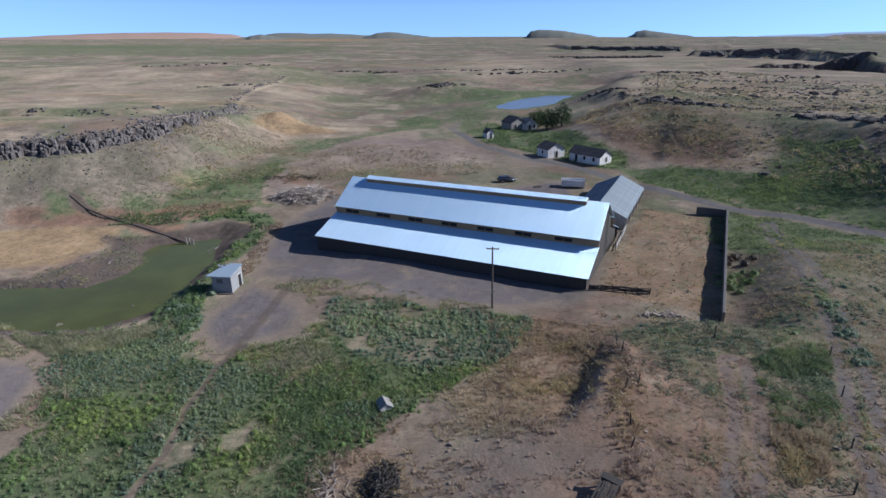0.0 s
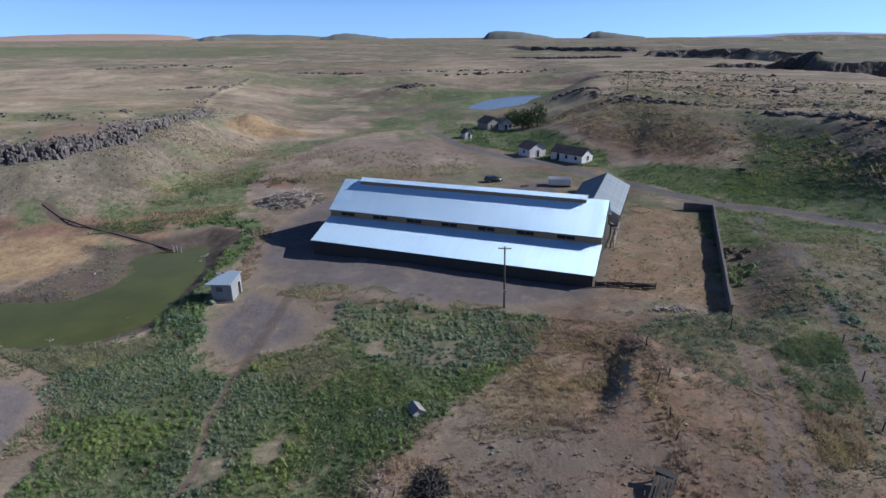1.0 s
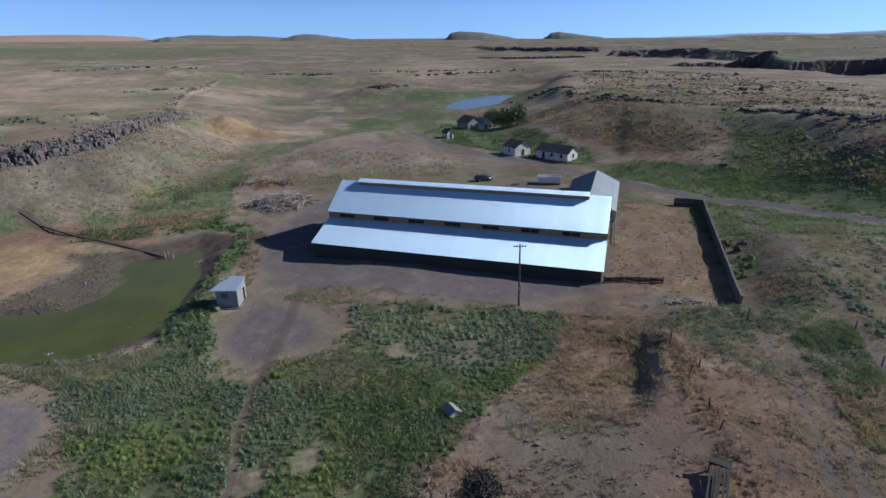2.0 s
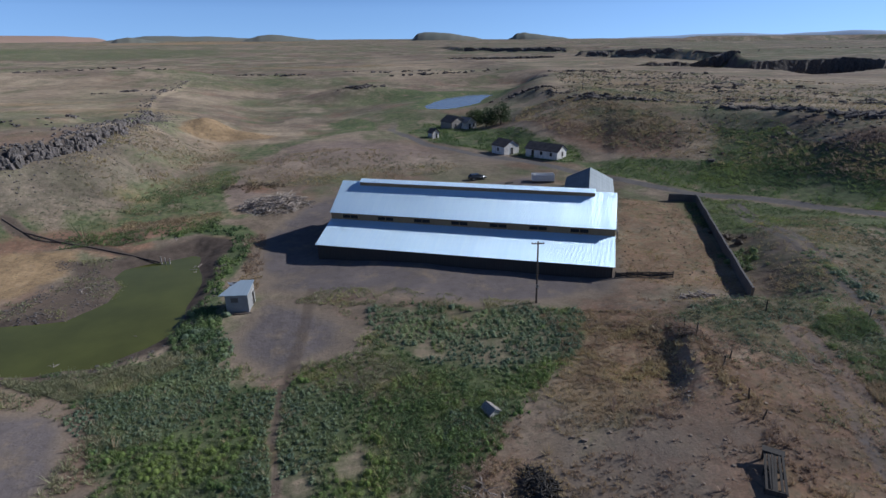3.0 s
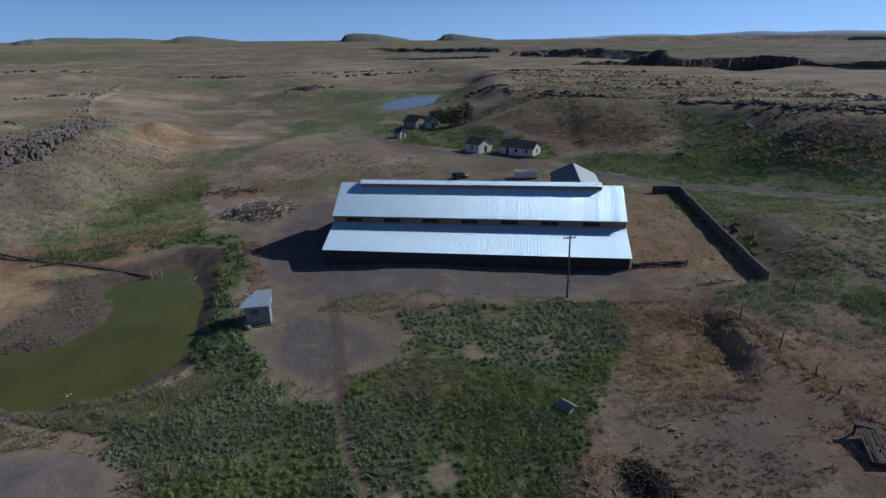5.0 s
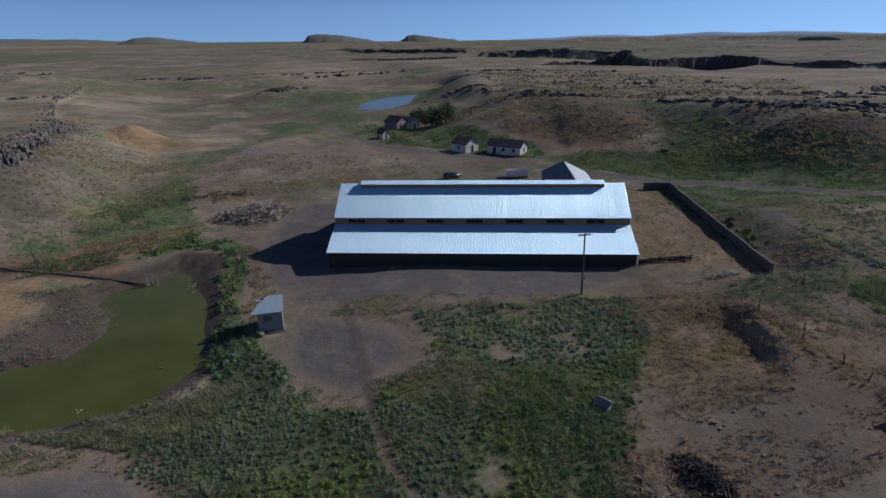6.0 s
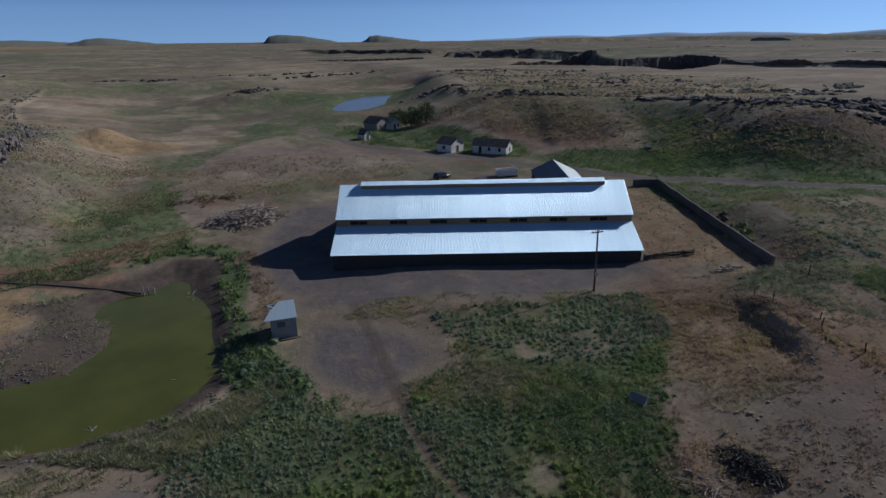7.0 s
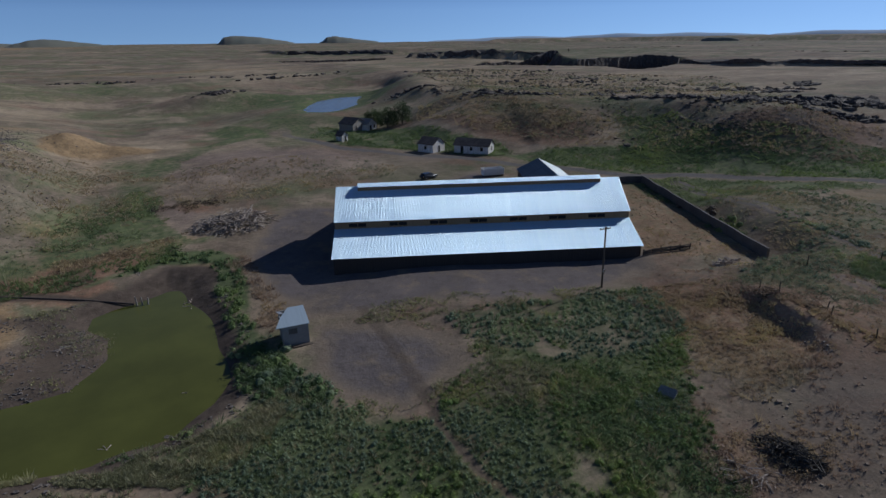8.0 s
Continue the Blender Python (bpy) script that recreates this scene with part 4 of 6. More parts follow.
# ---- pump hut ----
def pump_hut():
    h = thing("hut", pose(-33.9, 81.6, ground_at(-33.9, 80.6) + 0.1, 0, 0, -7), "small pale block hut with slanting zinc roof", "hut")
    w, d = 1.55, 1.85
    for name, outline, a, c, axis_name in (("wall", [(-w, -0.4), (w, -0.4), (w, 2.75), (-w, 2.75)], -d, -d + 0.18, "y"), ("wall", [(-w, -0.4), (w, -0.4), (w, 3.1), (-w, 3.1)], d - 0.18, d, "y")):
        b = bmesh.new()
        prism(b, outline, a, c, axis_name)
        part(name, b, M_HUT, h)
    for s in (1, -1):
        b = bmesh.new()
        prism(b, [(-d + 0.18, -0.4), (d - 0.18, -0.4), (d - 0.18, 3.09), (-d + 0.18, 2.76)], s * w - s * 0.18, s * w, "x")
        part("wall", b, M_HUT, h)
    # solid panel, its colour painted for the unlit inside of the hut
    door = part("door", boxed(w, 0.35, 0.0, w + 0.02, 1.35, 2.05), M_INTERIOR_SHADE, h, "doorway panel painted dark as an unlit opening")
    b = bmesh.new()
    box(b, w, 0.25, 0, w + 0.05, 0.35, 2.12), box(b, w, 1.35, 0, w + 0.05, 1.45, 2.12), box(b, w, 0.25, 2.05, w + 0.06, 1.45, 2.15)
    part("door_frame", b, M_WHITE, door)
    part("window", boxed(-0.8, -d - 0.015, 1.5, 0.2, -d, 2.2), M_CONCRETE, h, "grey boarded window")
    b = bmesh.new()
    plan = [(-w - 0.75, -d - 0.4), (w + 0.12, -d - 0.4), (w + 0.12, d + 0.3), (-0.3, d + 0.3), (-w + 0.1, 0.1)]
    over, under = ([b.verts.new((px, py, 2.7 + 0.105 * (py + d + 0.4) + z)) for px, py in plan] for z in (0.07, 0.0))
    b.faces.new(over), b.faces.new(under[::-1])
    for k in range(5):
        b.faces.new((under[k], under[(k + 1) % 5], over[(k + 1) % 5], over[k]))
    part("roof", b, M_HUTROOF, h, "slanting pale zinc sheet roof with a torn corner")
    part("rafter", boxed(-w + 0.05, -0.05, 3.0, w - 0.05, 0.05, 3.1), M_GREYWOOD, h, at=pose(0, 1.3, -0.05))
    part("step", boxed(-0.6, -d - 0.6, -0.35, 1.9, -d - 0.1, 0.0), M_BARK, h, "dark timber step")
    part("loose_sheet", boxed(-0.5, -0.3, 0, 0.5, 0.3, 0.03), M_STEEL, h, at=pose(-1.35, 1.0, 3.16, 14, 28, 35))


pump_hut()


# ---- old houses ----
def gable_house(name, x, y, turn, gable, length, wall, ridge, label, wall_mat, roof_mat, doors=(), ruined=False):
    """The lit gable stands at -y of the house, the ridge along y."""
    h = thing(name, pose(x, y, ground_at(x, y), 0, 0, turn), label, "house", "old white farm cottages")
    g, l = gable / 2, length / 2
    for s in (1, -1):
        side = part("side_wall", boxed(s * g - 0.05, -l, -0.4, s * g + 0.05, l, wall), wall_mat, h)
        z = -0.4
        while z < wall - 0.01:
            t = min(z + 0.22, wall)
            part("board", boxed(s * g + s * 0.045, -l, z, s * g + s * 0.065, l, t - 0.012), wall_mat, side)
            z = t
        b = bmesh.new()
        prism(b, [(-g, -0.4), (g, -0.4), (g, wall), (0, ridge), (-g, wall)], s * (l - 0.06) - 0.06, s * (l - 0.06) + 0.06, "y")
        part("gable_wall", b, wall_mat, h)
        b = bmesh.new()
        k = (ridge - wall) / g
        prism(b, [(s * (g + 0.35), wall - 0.35 * k), (0, ridge), (0, ridge + 0.13), (s * (g + 0.35), wall - 0.35 * k + 0.13)], -l - 0.35, l + 0.35, "y")
        part("roof", b, roof_mat, h)
    for kind, face, a, z0, z1, wd in doors:
        if face == "gable":
            bm = boxed(a - wd / 2, -l - 0.09, z0, a + wd / 2, -l - 0.03, z1)
        else:
            bm = boxed(-g - 0.09, a - wd / 2, z0, -g - 0.05, a + wd / 2, z1)
        # solid panel painted near-black for the unlit room behind
        op = part(kind, bm, M_INTERIOR_SHADE, h, "dark empty " + kind + " opening")
        for q in (a - wd / 2 - 0.1, a + wd / 2):
            b = boxed(q, -l - 0.11, z0, q + 0.1, -l - 0.02, z1 + 0.1) if face == "gable" else boxed(-g - 0.11, q, z0, -g - 0.04, q + 0.1, z1 + 0.1)
            part("jamb", b, M_WHITE, op)
    return h


gable_house("cottage", 31.7, 167.4, 24, 5.6, 5.6, 2.5, 4.1, "small abandoned cottage with white gable and dark roof", M_WHITE, M_SHINGLE, [("door", "gable", 0.1, 0, 1.9, 0.9), ("window", "side", 0, 0.9, 1.9, 0.8)])
gable_house("bunkhouse", 41.2, 158.6, 38, 5.0, 10.5, 2.3, 3.9, "long abandoned bunkhouse with peeling white walls", M_WHITE, M_SHINGLE, [("window", "gable", 0.2, 0.7, 1.9, 0.8), ("window", "side", -3.2, 0.8, 1.8, 0.8), ("window", "side", 0, 0.8, 1.8, 0.8), ("door", "side", 2.8, 0, 1.9, 0.9)])
gable_house("old_house", 27.0, 220.5, 25, 6.5, 7.0, 2.6, 4.6, "derelict dark-roofed house beside the trees", M_GREYWOOD, M_SHINGLE, [("window", "gable", -1.5, 0.8, 1.9, 0.9), ("window", "gable", 1.3, 0.8, 1.9, 0.9)])
gable_house("porch_house", 32.0, 219.0, 25, 5.0, 5.5, 2.4, 4.0, "derelict pale cottage with broken windows", M_WHITE, M_GREYWOOD, [("door", "gable", -0.8, 0, 1.9, 1.0), ("window", "gable", 1.2, 0.8, 1.9, 0.9)])
gable_house("outhouse", 15.8, 201.0, 25, 2.6, 2.8, 2.1, 3.3, "tiny white outhouse with a dark door", M_WHITE, M_SHINGLE, [("door", "gable", 0.2, 0, 1.8, 0.8)])


# ---- yard things ----
def parked_car():
    x, y = 15.8, 139.4
    c = thing("car", pose(x, y, ground_at(x, y), 0, 0, 14), "dark parked estate car on the dirt yard", "car")
    b = bmesh.new()
    prism(b, [(-2.25, 0.35), (-2.3, 0.75), (-2.2, 0.98), (-0.9, 1.0), (1.1, 0.98), (2.1, 0.82), (2.3, 0.65), (2.28, 0.35)], -0.88, 0.88, "y")
    bmesh.ops.bevel(b, geom=list(b.edges), offset=0.06, segments=2, affect="EDGES")
    part("body", b, M_CAR, c, smooth=True)
    b = bmesh.new()
    vs = [b.verts.new(p) for s in (-1, 1) for p in ((-2.1, s * 0.82, 0.97), (1.15, s * 0.82, 0.97), (0.35, s * 0.66, 1.46), (-1.75, s * 0.66, 1.47))]
    for f in ((0, 1, 2, 3), (7, 6, 5, 4), (1, 5, 6, 2), (2, 6, 7, 3), (3, 7, 4, 0)):
        b.faces.new([vs[i] for i in f])
    bmesh.ops.recalc_face_normals(b, faces=b.faces)
    part("cabin", b, M_GLASS, c, "dark glazed cabin")
    part("roof", boxed(-1.72, -0.66, 1.46, 0.36, 0.66, 1.5), M_CAR, c)
    for s in (-1, 1):
        for xx in (-1.4, 1.42):
            b = bmesh.new()
            rod(b, (xx, s * 0.72, 0.33), (xx, s * 0.92, 0.33), 0.33, 0.33, 16)
            wheel = part("wheel", b, M_RUBBER, c)
            b = bmesh.new()
            rod(b, (xx, s * 0.90, 0.33), (xx, s * 0.935, 0.33), 0.2, 0.18, 12)
            part("rim", b, M_STEEL, wheel)
        part("headlight", boxed(2.2, s * 0.6 - 0.18, 0.62, 2.29, s * 0.6 + 0.18, 0.76), M_STEEL, c)
        part("tail_light", boxed(-2.31, s * 0.72 - 0.1, 0.7, -2.24, s * 0.72 + 0.1, 0.95), M_RUST, c)


parked_car()


def stock_box():
    x, y = 31.3, 134.3
    c = thing("wagon_box", pose(x, y, ground_at(x, y), 0, 0, -12), "white open-topped wagon box on the dirt yard", "wagon")
    for s in (-1, 1):
        side = part("side_panel", boxed(-2.7, s * 1.05 - 0.04, 0.35, 2.7, s * 1.05 + 0.04, 1.85), M_TRAILER, c)
        for k in range(10):
            xx = -2.6 + k * 5.2 / 9
            part("rib", boxed(xx - 0.04, s * 1.12 - 0.03, 0.35, xx + 0.04, s * 1.12 + 0.03, 1.85), M_TRAILER, side)
        part("end_panel", boxed(s * 2.7 - 0.04, -1.0, 0.35, s * 2.7 + 0.04, 1.0, 1.85), M_TRAILER, c)
        part("top_rail", boxed(-2.78, s * 1.08 - 0.09, 1.853, 2.78, s * 1.08 + 0.09, 1.95), M_TRAILER, c)
        part("skid", boxed(-2.6, s * 0.8 - 0.1, -0.2, 2.6, s * 0.8 + 0.1, 0.3), M_BARK, c)
    part("floor_panel", boxed(-2.65, -1.0, 0.3, 2.65, 1.0, 0.38), M_STEEL, c)


stock_box()


def pallet_stack():
    x, y = 22.6, 135.0
    c = thing("pallet_stack", pose(x, y, ground_at(x, y), 0, 0, 10), "low stack of rusty scrap boards on the yard", "scrap")
    for k in range(5):
        part("board", boxed(-1.1, -0.1, 0, 1.1, 0.1, 0.06), M_DARKBOARD, c, at=pose(0.1 * k, -0.6 + 0.3 * k, 0.03 + 0.05 * (k % 2), 0, 2 * k - 4, 7 * k))


pallet_stack()


def log_heap(name, x, y, rx, ry, height, count, length, thick, label, mat, seed):
    rng = random.Random(seed)
    base = max(ground_at(x, y), -2.95)
    h = thing(name, pose(x, y, base), label, "wood pile")
    shapes = []
    for k in range(10):
        b = bmesh.new()
        l = length * rng.uniform(0.6, 1.2)
        p = Vector((-l / 2, 0, 0))
        r = thick * rng.uniform(0.7, 1.4)
        for s in range(3):
            q = Vector((-l / 2 + l * (s + 1) / 3, rng.uniform(-0.12, 0.12) * l * 0.5, rng.uniform(-0.06, 0.06) * l))
            rod(b, p, q, r * (1 - 0.25 * s), r * (0.75 - 0.25 * s) + 0.012, 5)
            if s and rng.random() < 0.7:
                rod(b, p, p + Vector((l * 0.25, rng.uniform(-0.3, 0.3) * l * 0.5, rng.uniform(0, 0.15) * l)), r * 0.45, 0.012, 4)
            p = q
        shapes.append(mesh_of(b, mat))
    for k in range(count):
        a, d = rng.uniform(0, math.tau), math.sqrt(rng.random())
        px, py = rx * d * math.cos(a), ry * d * math.sin(a)
        z = max(ground_at(x + px, y + py), -2.95) - base + max(0.04, height * (1 - d * d) * rng.uniform(0.1, 1.0))
        part("branch", rng.choice(shapes), mat, h, at=pose(px, py, z, 0, rng.gauss(0, 13), rng.uniform(0, 360)))
    return h


log_heap("wood_heap", -32.3, 127.6, 7.4, 4.8, 2.7, 298, 3.6, 0.075, "big heap of bleached branches and old boards", M_STICK, 3)
log_heap("wood_heap", 28.6, 66.9, 3.2, 0.7, 0.7, 44, 2.8, 0.11, "fallen grey poles beside the pen wall", M_STICK, 5)
log_heap("brush_heap", -5.2, 36.9, 1.5, 2.8, 0.9, 190, 1.5, 0.06, "tangled black heap of burnt brush and posts", M_DARKBOARD, 7)
log_heap("brush_heap", -9.6, 37.6, 1.6, 1.8, 0.5, 26, 1.9, 0.04, "scatter of pale dead branches in the weeds", M_STICK, 8)
log_heap("drift_sticks", -59.6, 94.2, 1.2, 0.6, 0.1, 5, 1.8, 0.05, "pale driftwood sticks on the mud", M_STICK, 9)
log_heap("drift_sticks", -44.2, 101.0, 1.0, 1.6, 0.1, 6, 1.6, 0.05, "pale driftwood sticks on the mud", M_STICK, 10)
log_heap("drift_sticks", -54.9, 71.6, 0.4, 0.3, 0.1, 3, 1.2, 0.05, "pale forked branch lying in the pond", M_STICK, 14)
log_heap("drift_sticks", -47.3, 77.7, 0.2, 0.2, 0.1, 2, 0.5, 0.05, "pale snag poking out of the pond", M_STICK, 15)
log_heap("drift_sticks", -49.7, 113.8, 0.6, 0.5, 0.2, 3, 1.0, 0.1, "pale snag poking out of the pond", M_STICK, 16)


def feed_rack(x, y, turn):
    g = ground_at(x, y)
    r = thing("feed_rack", pose(x, y, g, 0, 0, turn), "long black slatted timber feed rack in the dirt", "feed rack")
    for k in range(6):
        part("slat", boxed(-0.085, -4.2 + 0.15 * math.sin(2.1 * k), -0.04, 0.085, 0.3 * math.sin(1.3 * k), 0.04), M_DARKBOARD, r, at=pose(-0.6 + k * 0.24, 0, 0.78 + 0.03 * (k % 3), 6, 0, 1.5 * math.sin(1.7 * k)))
    for yy, zz in ((-0.15, 0.69), (-2.0, 0.5), (-3.9, 0.3)):
        part("cross_rail", boxed(-0.75, yy - 0.07, zz - 0.07, 0.75, yy + 0.07, zz + 0.03), M_DARKBOARD, r)
        for xx in (-0.66, 0.66):
            part("leg", boxed(xx - 0.08, yy - 0.08, -0.5, xx + 0.08, yy + 0.08, zz - 0.075), M_DARKBOARD, r)
    part("top_board", boxed(-0.8, -0.35, -0.03, 0.8, 0.25, 0.03), M_DARKBOARD, r, at=pose(0, 0, 0.9, 6, 4, 0))
    part("end_board", boxed(-0.7, -4.25, -0.1, 0.7, -4.19, 0.5), M_DARKBOARD, r)


feed_rack(12.5, 33.8, -36)


def well_box(x, y):
    g = ground_at(x, y)
    r = thing("well_box", pose(x, y, g, 0, 0, 22), "little grey metal well cover among the weeds", "well cover")
    b = bmesh.new()
    prism(b, [(-0.6, -0.2), (0.6, -0.2), (0.6, 0.38), (0, 0.78), (-0.6, 0.38)], -0.7, 0.7, "y")
    part("body", b, M_WHITE, r)
    for s in (1, -1):
        b = bmesh.new()
        prism(b, [(s * 0.76, 0.29), (0, 0.8), (0, 0.84), (s * 0.76, 0.33)], -0.82, 0.82, "y")
        part("lid", b, M_GREYWOOD, r, "grey board lid")


well_box(-6.1, 48.3)

# posts that stand in the water and along the old ditch
for k, (x, y) in enumerate(((-50.6, 105.2), (-50.0, 105.0), (-49.3, 104.9))):
    b = bmesh.new()
    rod(b, (0, 0, -0.8), (0.15 * (k - 1), 0.1, 1.4 - 0.2 * k), 0.12, 0.10, 7)
    tagged(new("wooden_post", mesh_of(b, M_GREYWOOD)), "grey weathered post standing in the pond", "post", "posts in the pond").matrix_basis = pose(x, y, -2.9)
for k, (x, y, hh) in enumerate(((17.2, 46.3, 1.3), (16.3, 41.2, 1.2), (19.0, 47.6, 1.1), (19.0, 53.2, 1.5), (19.4, 55.9, 1.3), (30.4, 56.4, 1.6), (37.2, 45, 1.2), (33.4, 38, 1.2), (30.2, 33, 1.2), (40.5, 52, 1.2), (15.4, 38.4, 1.1))):
    b = bmesh.new()
    rod(b, (0, 0, -0.4), (random.uniform(-0.25, 0.25), random.uniform(-0.2, 0.2), hh), 0.075, 0.06, 6)
    tagged(new("wooden_post", mesh_of(b, M_DARKBOARD)), "crooked dark fence post in the scrub", "post", "old fence posts").matrix_basis = pose(x, y, ground_at(x, y))
log_heap("brush_heap", 18.6, 54.2, 1.5, 1.0, 0.6, 18, 1.6, 0.06, "collapsed dark corral rails in the scrub", M_BARK, 12)
log_heap("brush_heap", 18.2, 48.6, 1.2, 0.9, 0.5, 14, 1.4, 0.05, "collapsed dark corral rails in the scrub", M_BARK, 13)
# old dam of earth and boards that crosses the marsh
dam = thing("timber_dam", pose(-92, 128, 0), "low dark bank of earth and logs running into the pond", "dam")
line = [(-82, 121), (-78, 119), (-70, 115), (-64, 112), (-57, 108), (-51, 105.6)]
for (xa, ya), (xb, yb) in zip(line, line[1:]):
    b = bmesh.new()
    rod(b, (xa + 92, ya - 128, max(ground_at(xa, ya), -2.8) + 0.05), (xb + 92, yb - 128, max(ground_at(xb, yb), -2.8) + 0.05), 0.16, 0.16, 6)
    part("log", b, M_BARK, dam)


# ---- rocks ----
def stone_mesh(seed, tall=1.0, mat=M_ROCK):
    rng = random.Random(seed)
    b = bmesh.new()
    bmesh.ops.create_icosphere(b, subdivisions=1, radius=1.0)
    for v in b.verts:
        c = [max(-0.72, min(0.72, w * rng.uniform(0.85, 1.25))) for w in v.co]
        v.co = Vector((c[0] * 1.2, c[1] * 1.05, c[2] * tall))
    return mesh_of(b, mat)


STONES = [stone_mesh(k, 1.3 if k < 5 else 0.8) for k in range(9)]
DARK_STONES = [stone_mesh(k + 20, 0.8, M_DARKROCK) for k in range(8)]


def column_mesh(seed):
    """A basalt column one metre across and one high, five- or six-sided, its top broken aslant."""
    rng = random.Random(seed)
    sides = rng.choice((5, 6))
    b = bmesh.new()
    lean = (rng.uniform(-0.06, 0.06), rng.uniform(-0.06, 0.06))
    rad = [rng.uniform(0.4, 0.6) for k in range(sides)]
    rings = []
    for z, wide in ((0.0, 1.12), (0.55, 1.0), (0.9, 0.94), (1.0, 0.62)):
        rings.append([b.verts.new((math.cos(k * math.tau / sides) * rad[k] * wide + lean[0] * z, math.sin(k * math.tau / sides) * rad[k] * wide + lean[1] * z, z + (rng.uniform(-0.06, 0.05) if z > 0.5 else 0))) for k in range(sides)])
    for p, q in zip(rings, rings[1:]):
        for k in range(sides):
            b.faces.new((p[k], p[(k + 1) % sides], q[(k + 1) % sides], q[k]))
    b.faces.new(rings[-1])
    return mesh_of(b, M_ROCK)


COLUMNS = [column_mesh(70 + k) for k in range(8)]


def rim_rocks():
    cliff = thing("rock_rim", pose(-80, 150, 10), "broken grey basalt rim along the hillside", "cliff", "", "structure")
    rng = random.Random(21)
    line = RIM[:11]
    line = [(-150, 114.5)] + line[1:]
    runs = [math.dist(p, q) for p, q in zip(line, line[1:])]

    def spot(d, out):
        i = 0
        while d > runs[i] and i < len(runs) - 1:
            d -= runs[i]
            i += 1
        (xa, ya), (xb, yb) = line[i], line[i + 1]
        f = d / runs[i]
        return xa + (xb - xa) * f + (yb - ya) / runs[i] * out, ya + (yb - ya) * f - (xb - xa) / runs[i] * out

    spots, sizes, kinds, tops = [], [], [], []
    total, d = sum(runs[:7]) + 40, 18.0
    while d < total:
        bay = 1.0 * math.sin(0.31 * d) + 0.7 * math.sin(0.83 * d + 2)
        for row in range(4):
            spots.append(spot(d + rng.uniform(-0.4, 0.4), 2.0 - 0.8 * row + bay + rng.uniform(-0.3, 0.3)))
            sizes.append((rng.uniform(0.7, 1.7), 1.0))
            tops.append((spot(d, -2.5), (-2.3, -1.5, -0.8, -0.15)[row] + rng.uniform(-0.6, 0.3)))
            kinds.append(True)
        d += rng.uniform(0.7, 1.2) if d < 110 else rng.uniform(1.1, 2.0)
    for k in range(1900):
        d = rng.uniform(0, total if k % 6 else sum(runs))
        below = k % 3 > 0
        spots.append(spot(d, rng.uniform(1.5, 3.0) + rng.expovariate(0.28) if below else -rng.uniform(0.0, 1.0) - rng.expovariate(0.5)))
        w = rng.uniform(0.08, 0.26) if below else rng.uniform(0.2, 0.6)
        sizes.append((w, w * rng.uniform(0.7, 1.1)))
        kinds.append(False)
    crest = land(np.array([q[0][0] for q in tops]), np.array([q[0][1] for q in tops])) + np.array([q[1] for q in tops])
    level = land(np.array([q[0] for q in spots]), np.array([q[1] for q in spots]))
    tris, built = [], 0
    for k, ((x, y), (w, tall), up, g) in enumerate(zip(spots, sizes, kinds, level)):
        if up:
            tall = max(0.6, float(crest[k] - g) + 0.5)
        turn = Euler((rng.gauss(0, 0.13 if up else 0.25), rng.gauss(0, 0.13 if up else 0.25), rng.uniform(0, 6.3)))
        m = Matrix.Translation((x + 80, y - 150, float(g) - 10 - (0.5 if up else -0.15 * w))) @ Matrix.LocRotScale(None, turn, (w, w * rng.uniform(0.7, 1.0), tall))
        shape = COLUMNS[rng.randrange(8)] if up else STONES[rng.randrange(9)]
        if up and built < 300 and -112 < x < -76 and y < 176:
            built += 1
            part("column", shape, M_ROCK, cliff, at=m)
            continue
        co = np.array([m @ v.co for v in shape.vertices])
        for f in shape.polygons:
            v = list(f.vertices)
            tris += [co[[v[0], v[k], v[k + 1]]] for k in range(1, len(v) - 1)]
    cloud("stones", np.concatenate(tris), 3, M_ROCK, "", "", "stuff").parent = cliff


rim_rocks()


def outcrop(x, y, rx, ry, turn, count, size, label, seed):
    rng = random.Random(seed)
    g0 = ground_at(x, y)
    o = thing("rock_outcrop", pose(x, y, g0), label, "rocks", "dark rock outcrops")
    c, s = math.cos(radians(turn)), math.sin(radians(turn))
    for k in range(int(count * 1.5)):
        p, q = rng.gauss(0, rx / 1.7), rng.gauss(0, ry / 1.7)
        px, py = p * c - q * s, p * s + q * c
        z = size * rng.choice((0.3, 0.45, 0.6, 0.8, 1.0))
        part("stone", rng.choice(DARK_STONES), M_DARKROCK, o, at=Matrix.Translation((px, py, ground_at(x + px, y + py) - g0 + 0.1 * z)) @ Matrix.LocRotScale(None, Euler((rng.gauss(0, 0.3), rng.gauss(0, 0.3), rng.uniform(0, 6.3))), (z * 1.2, z, z * 0.6)))


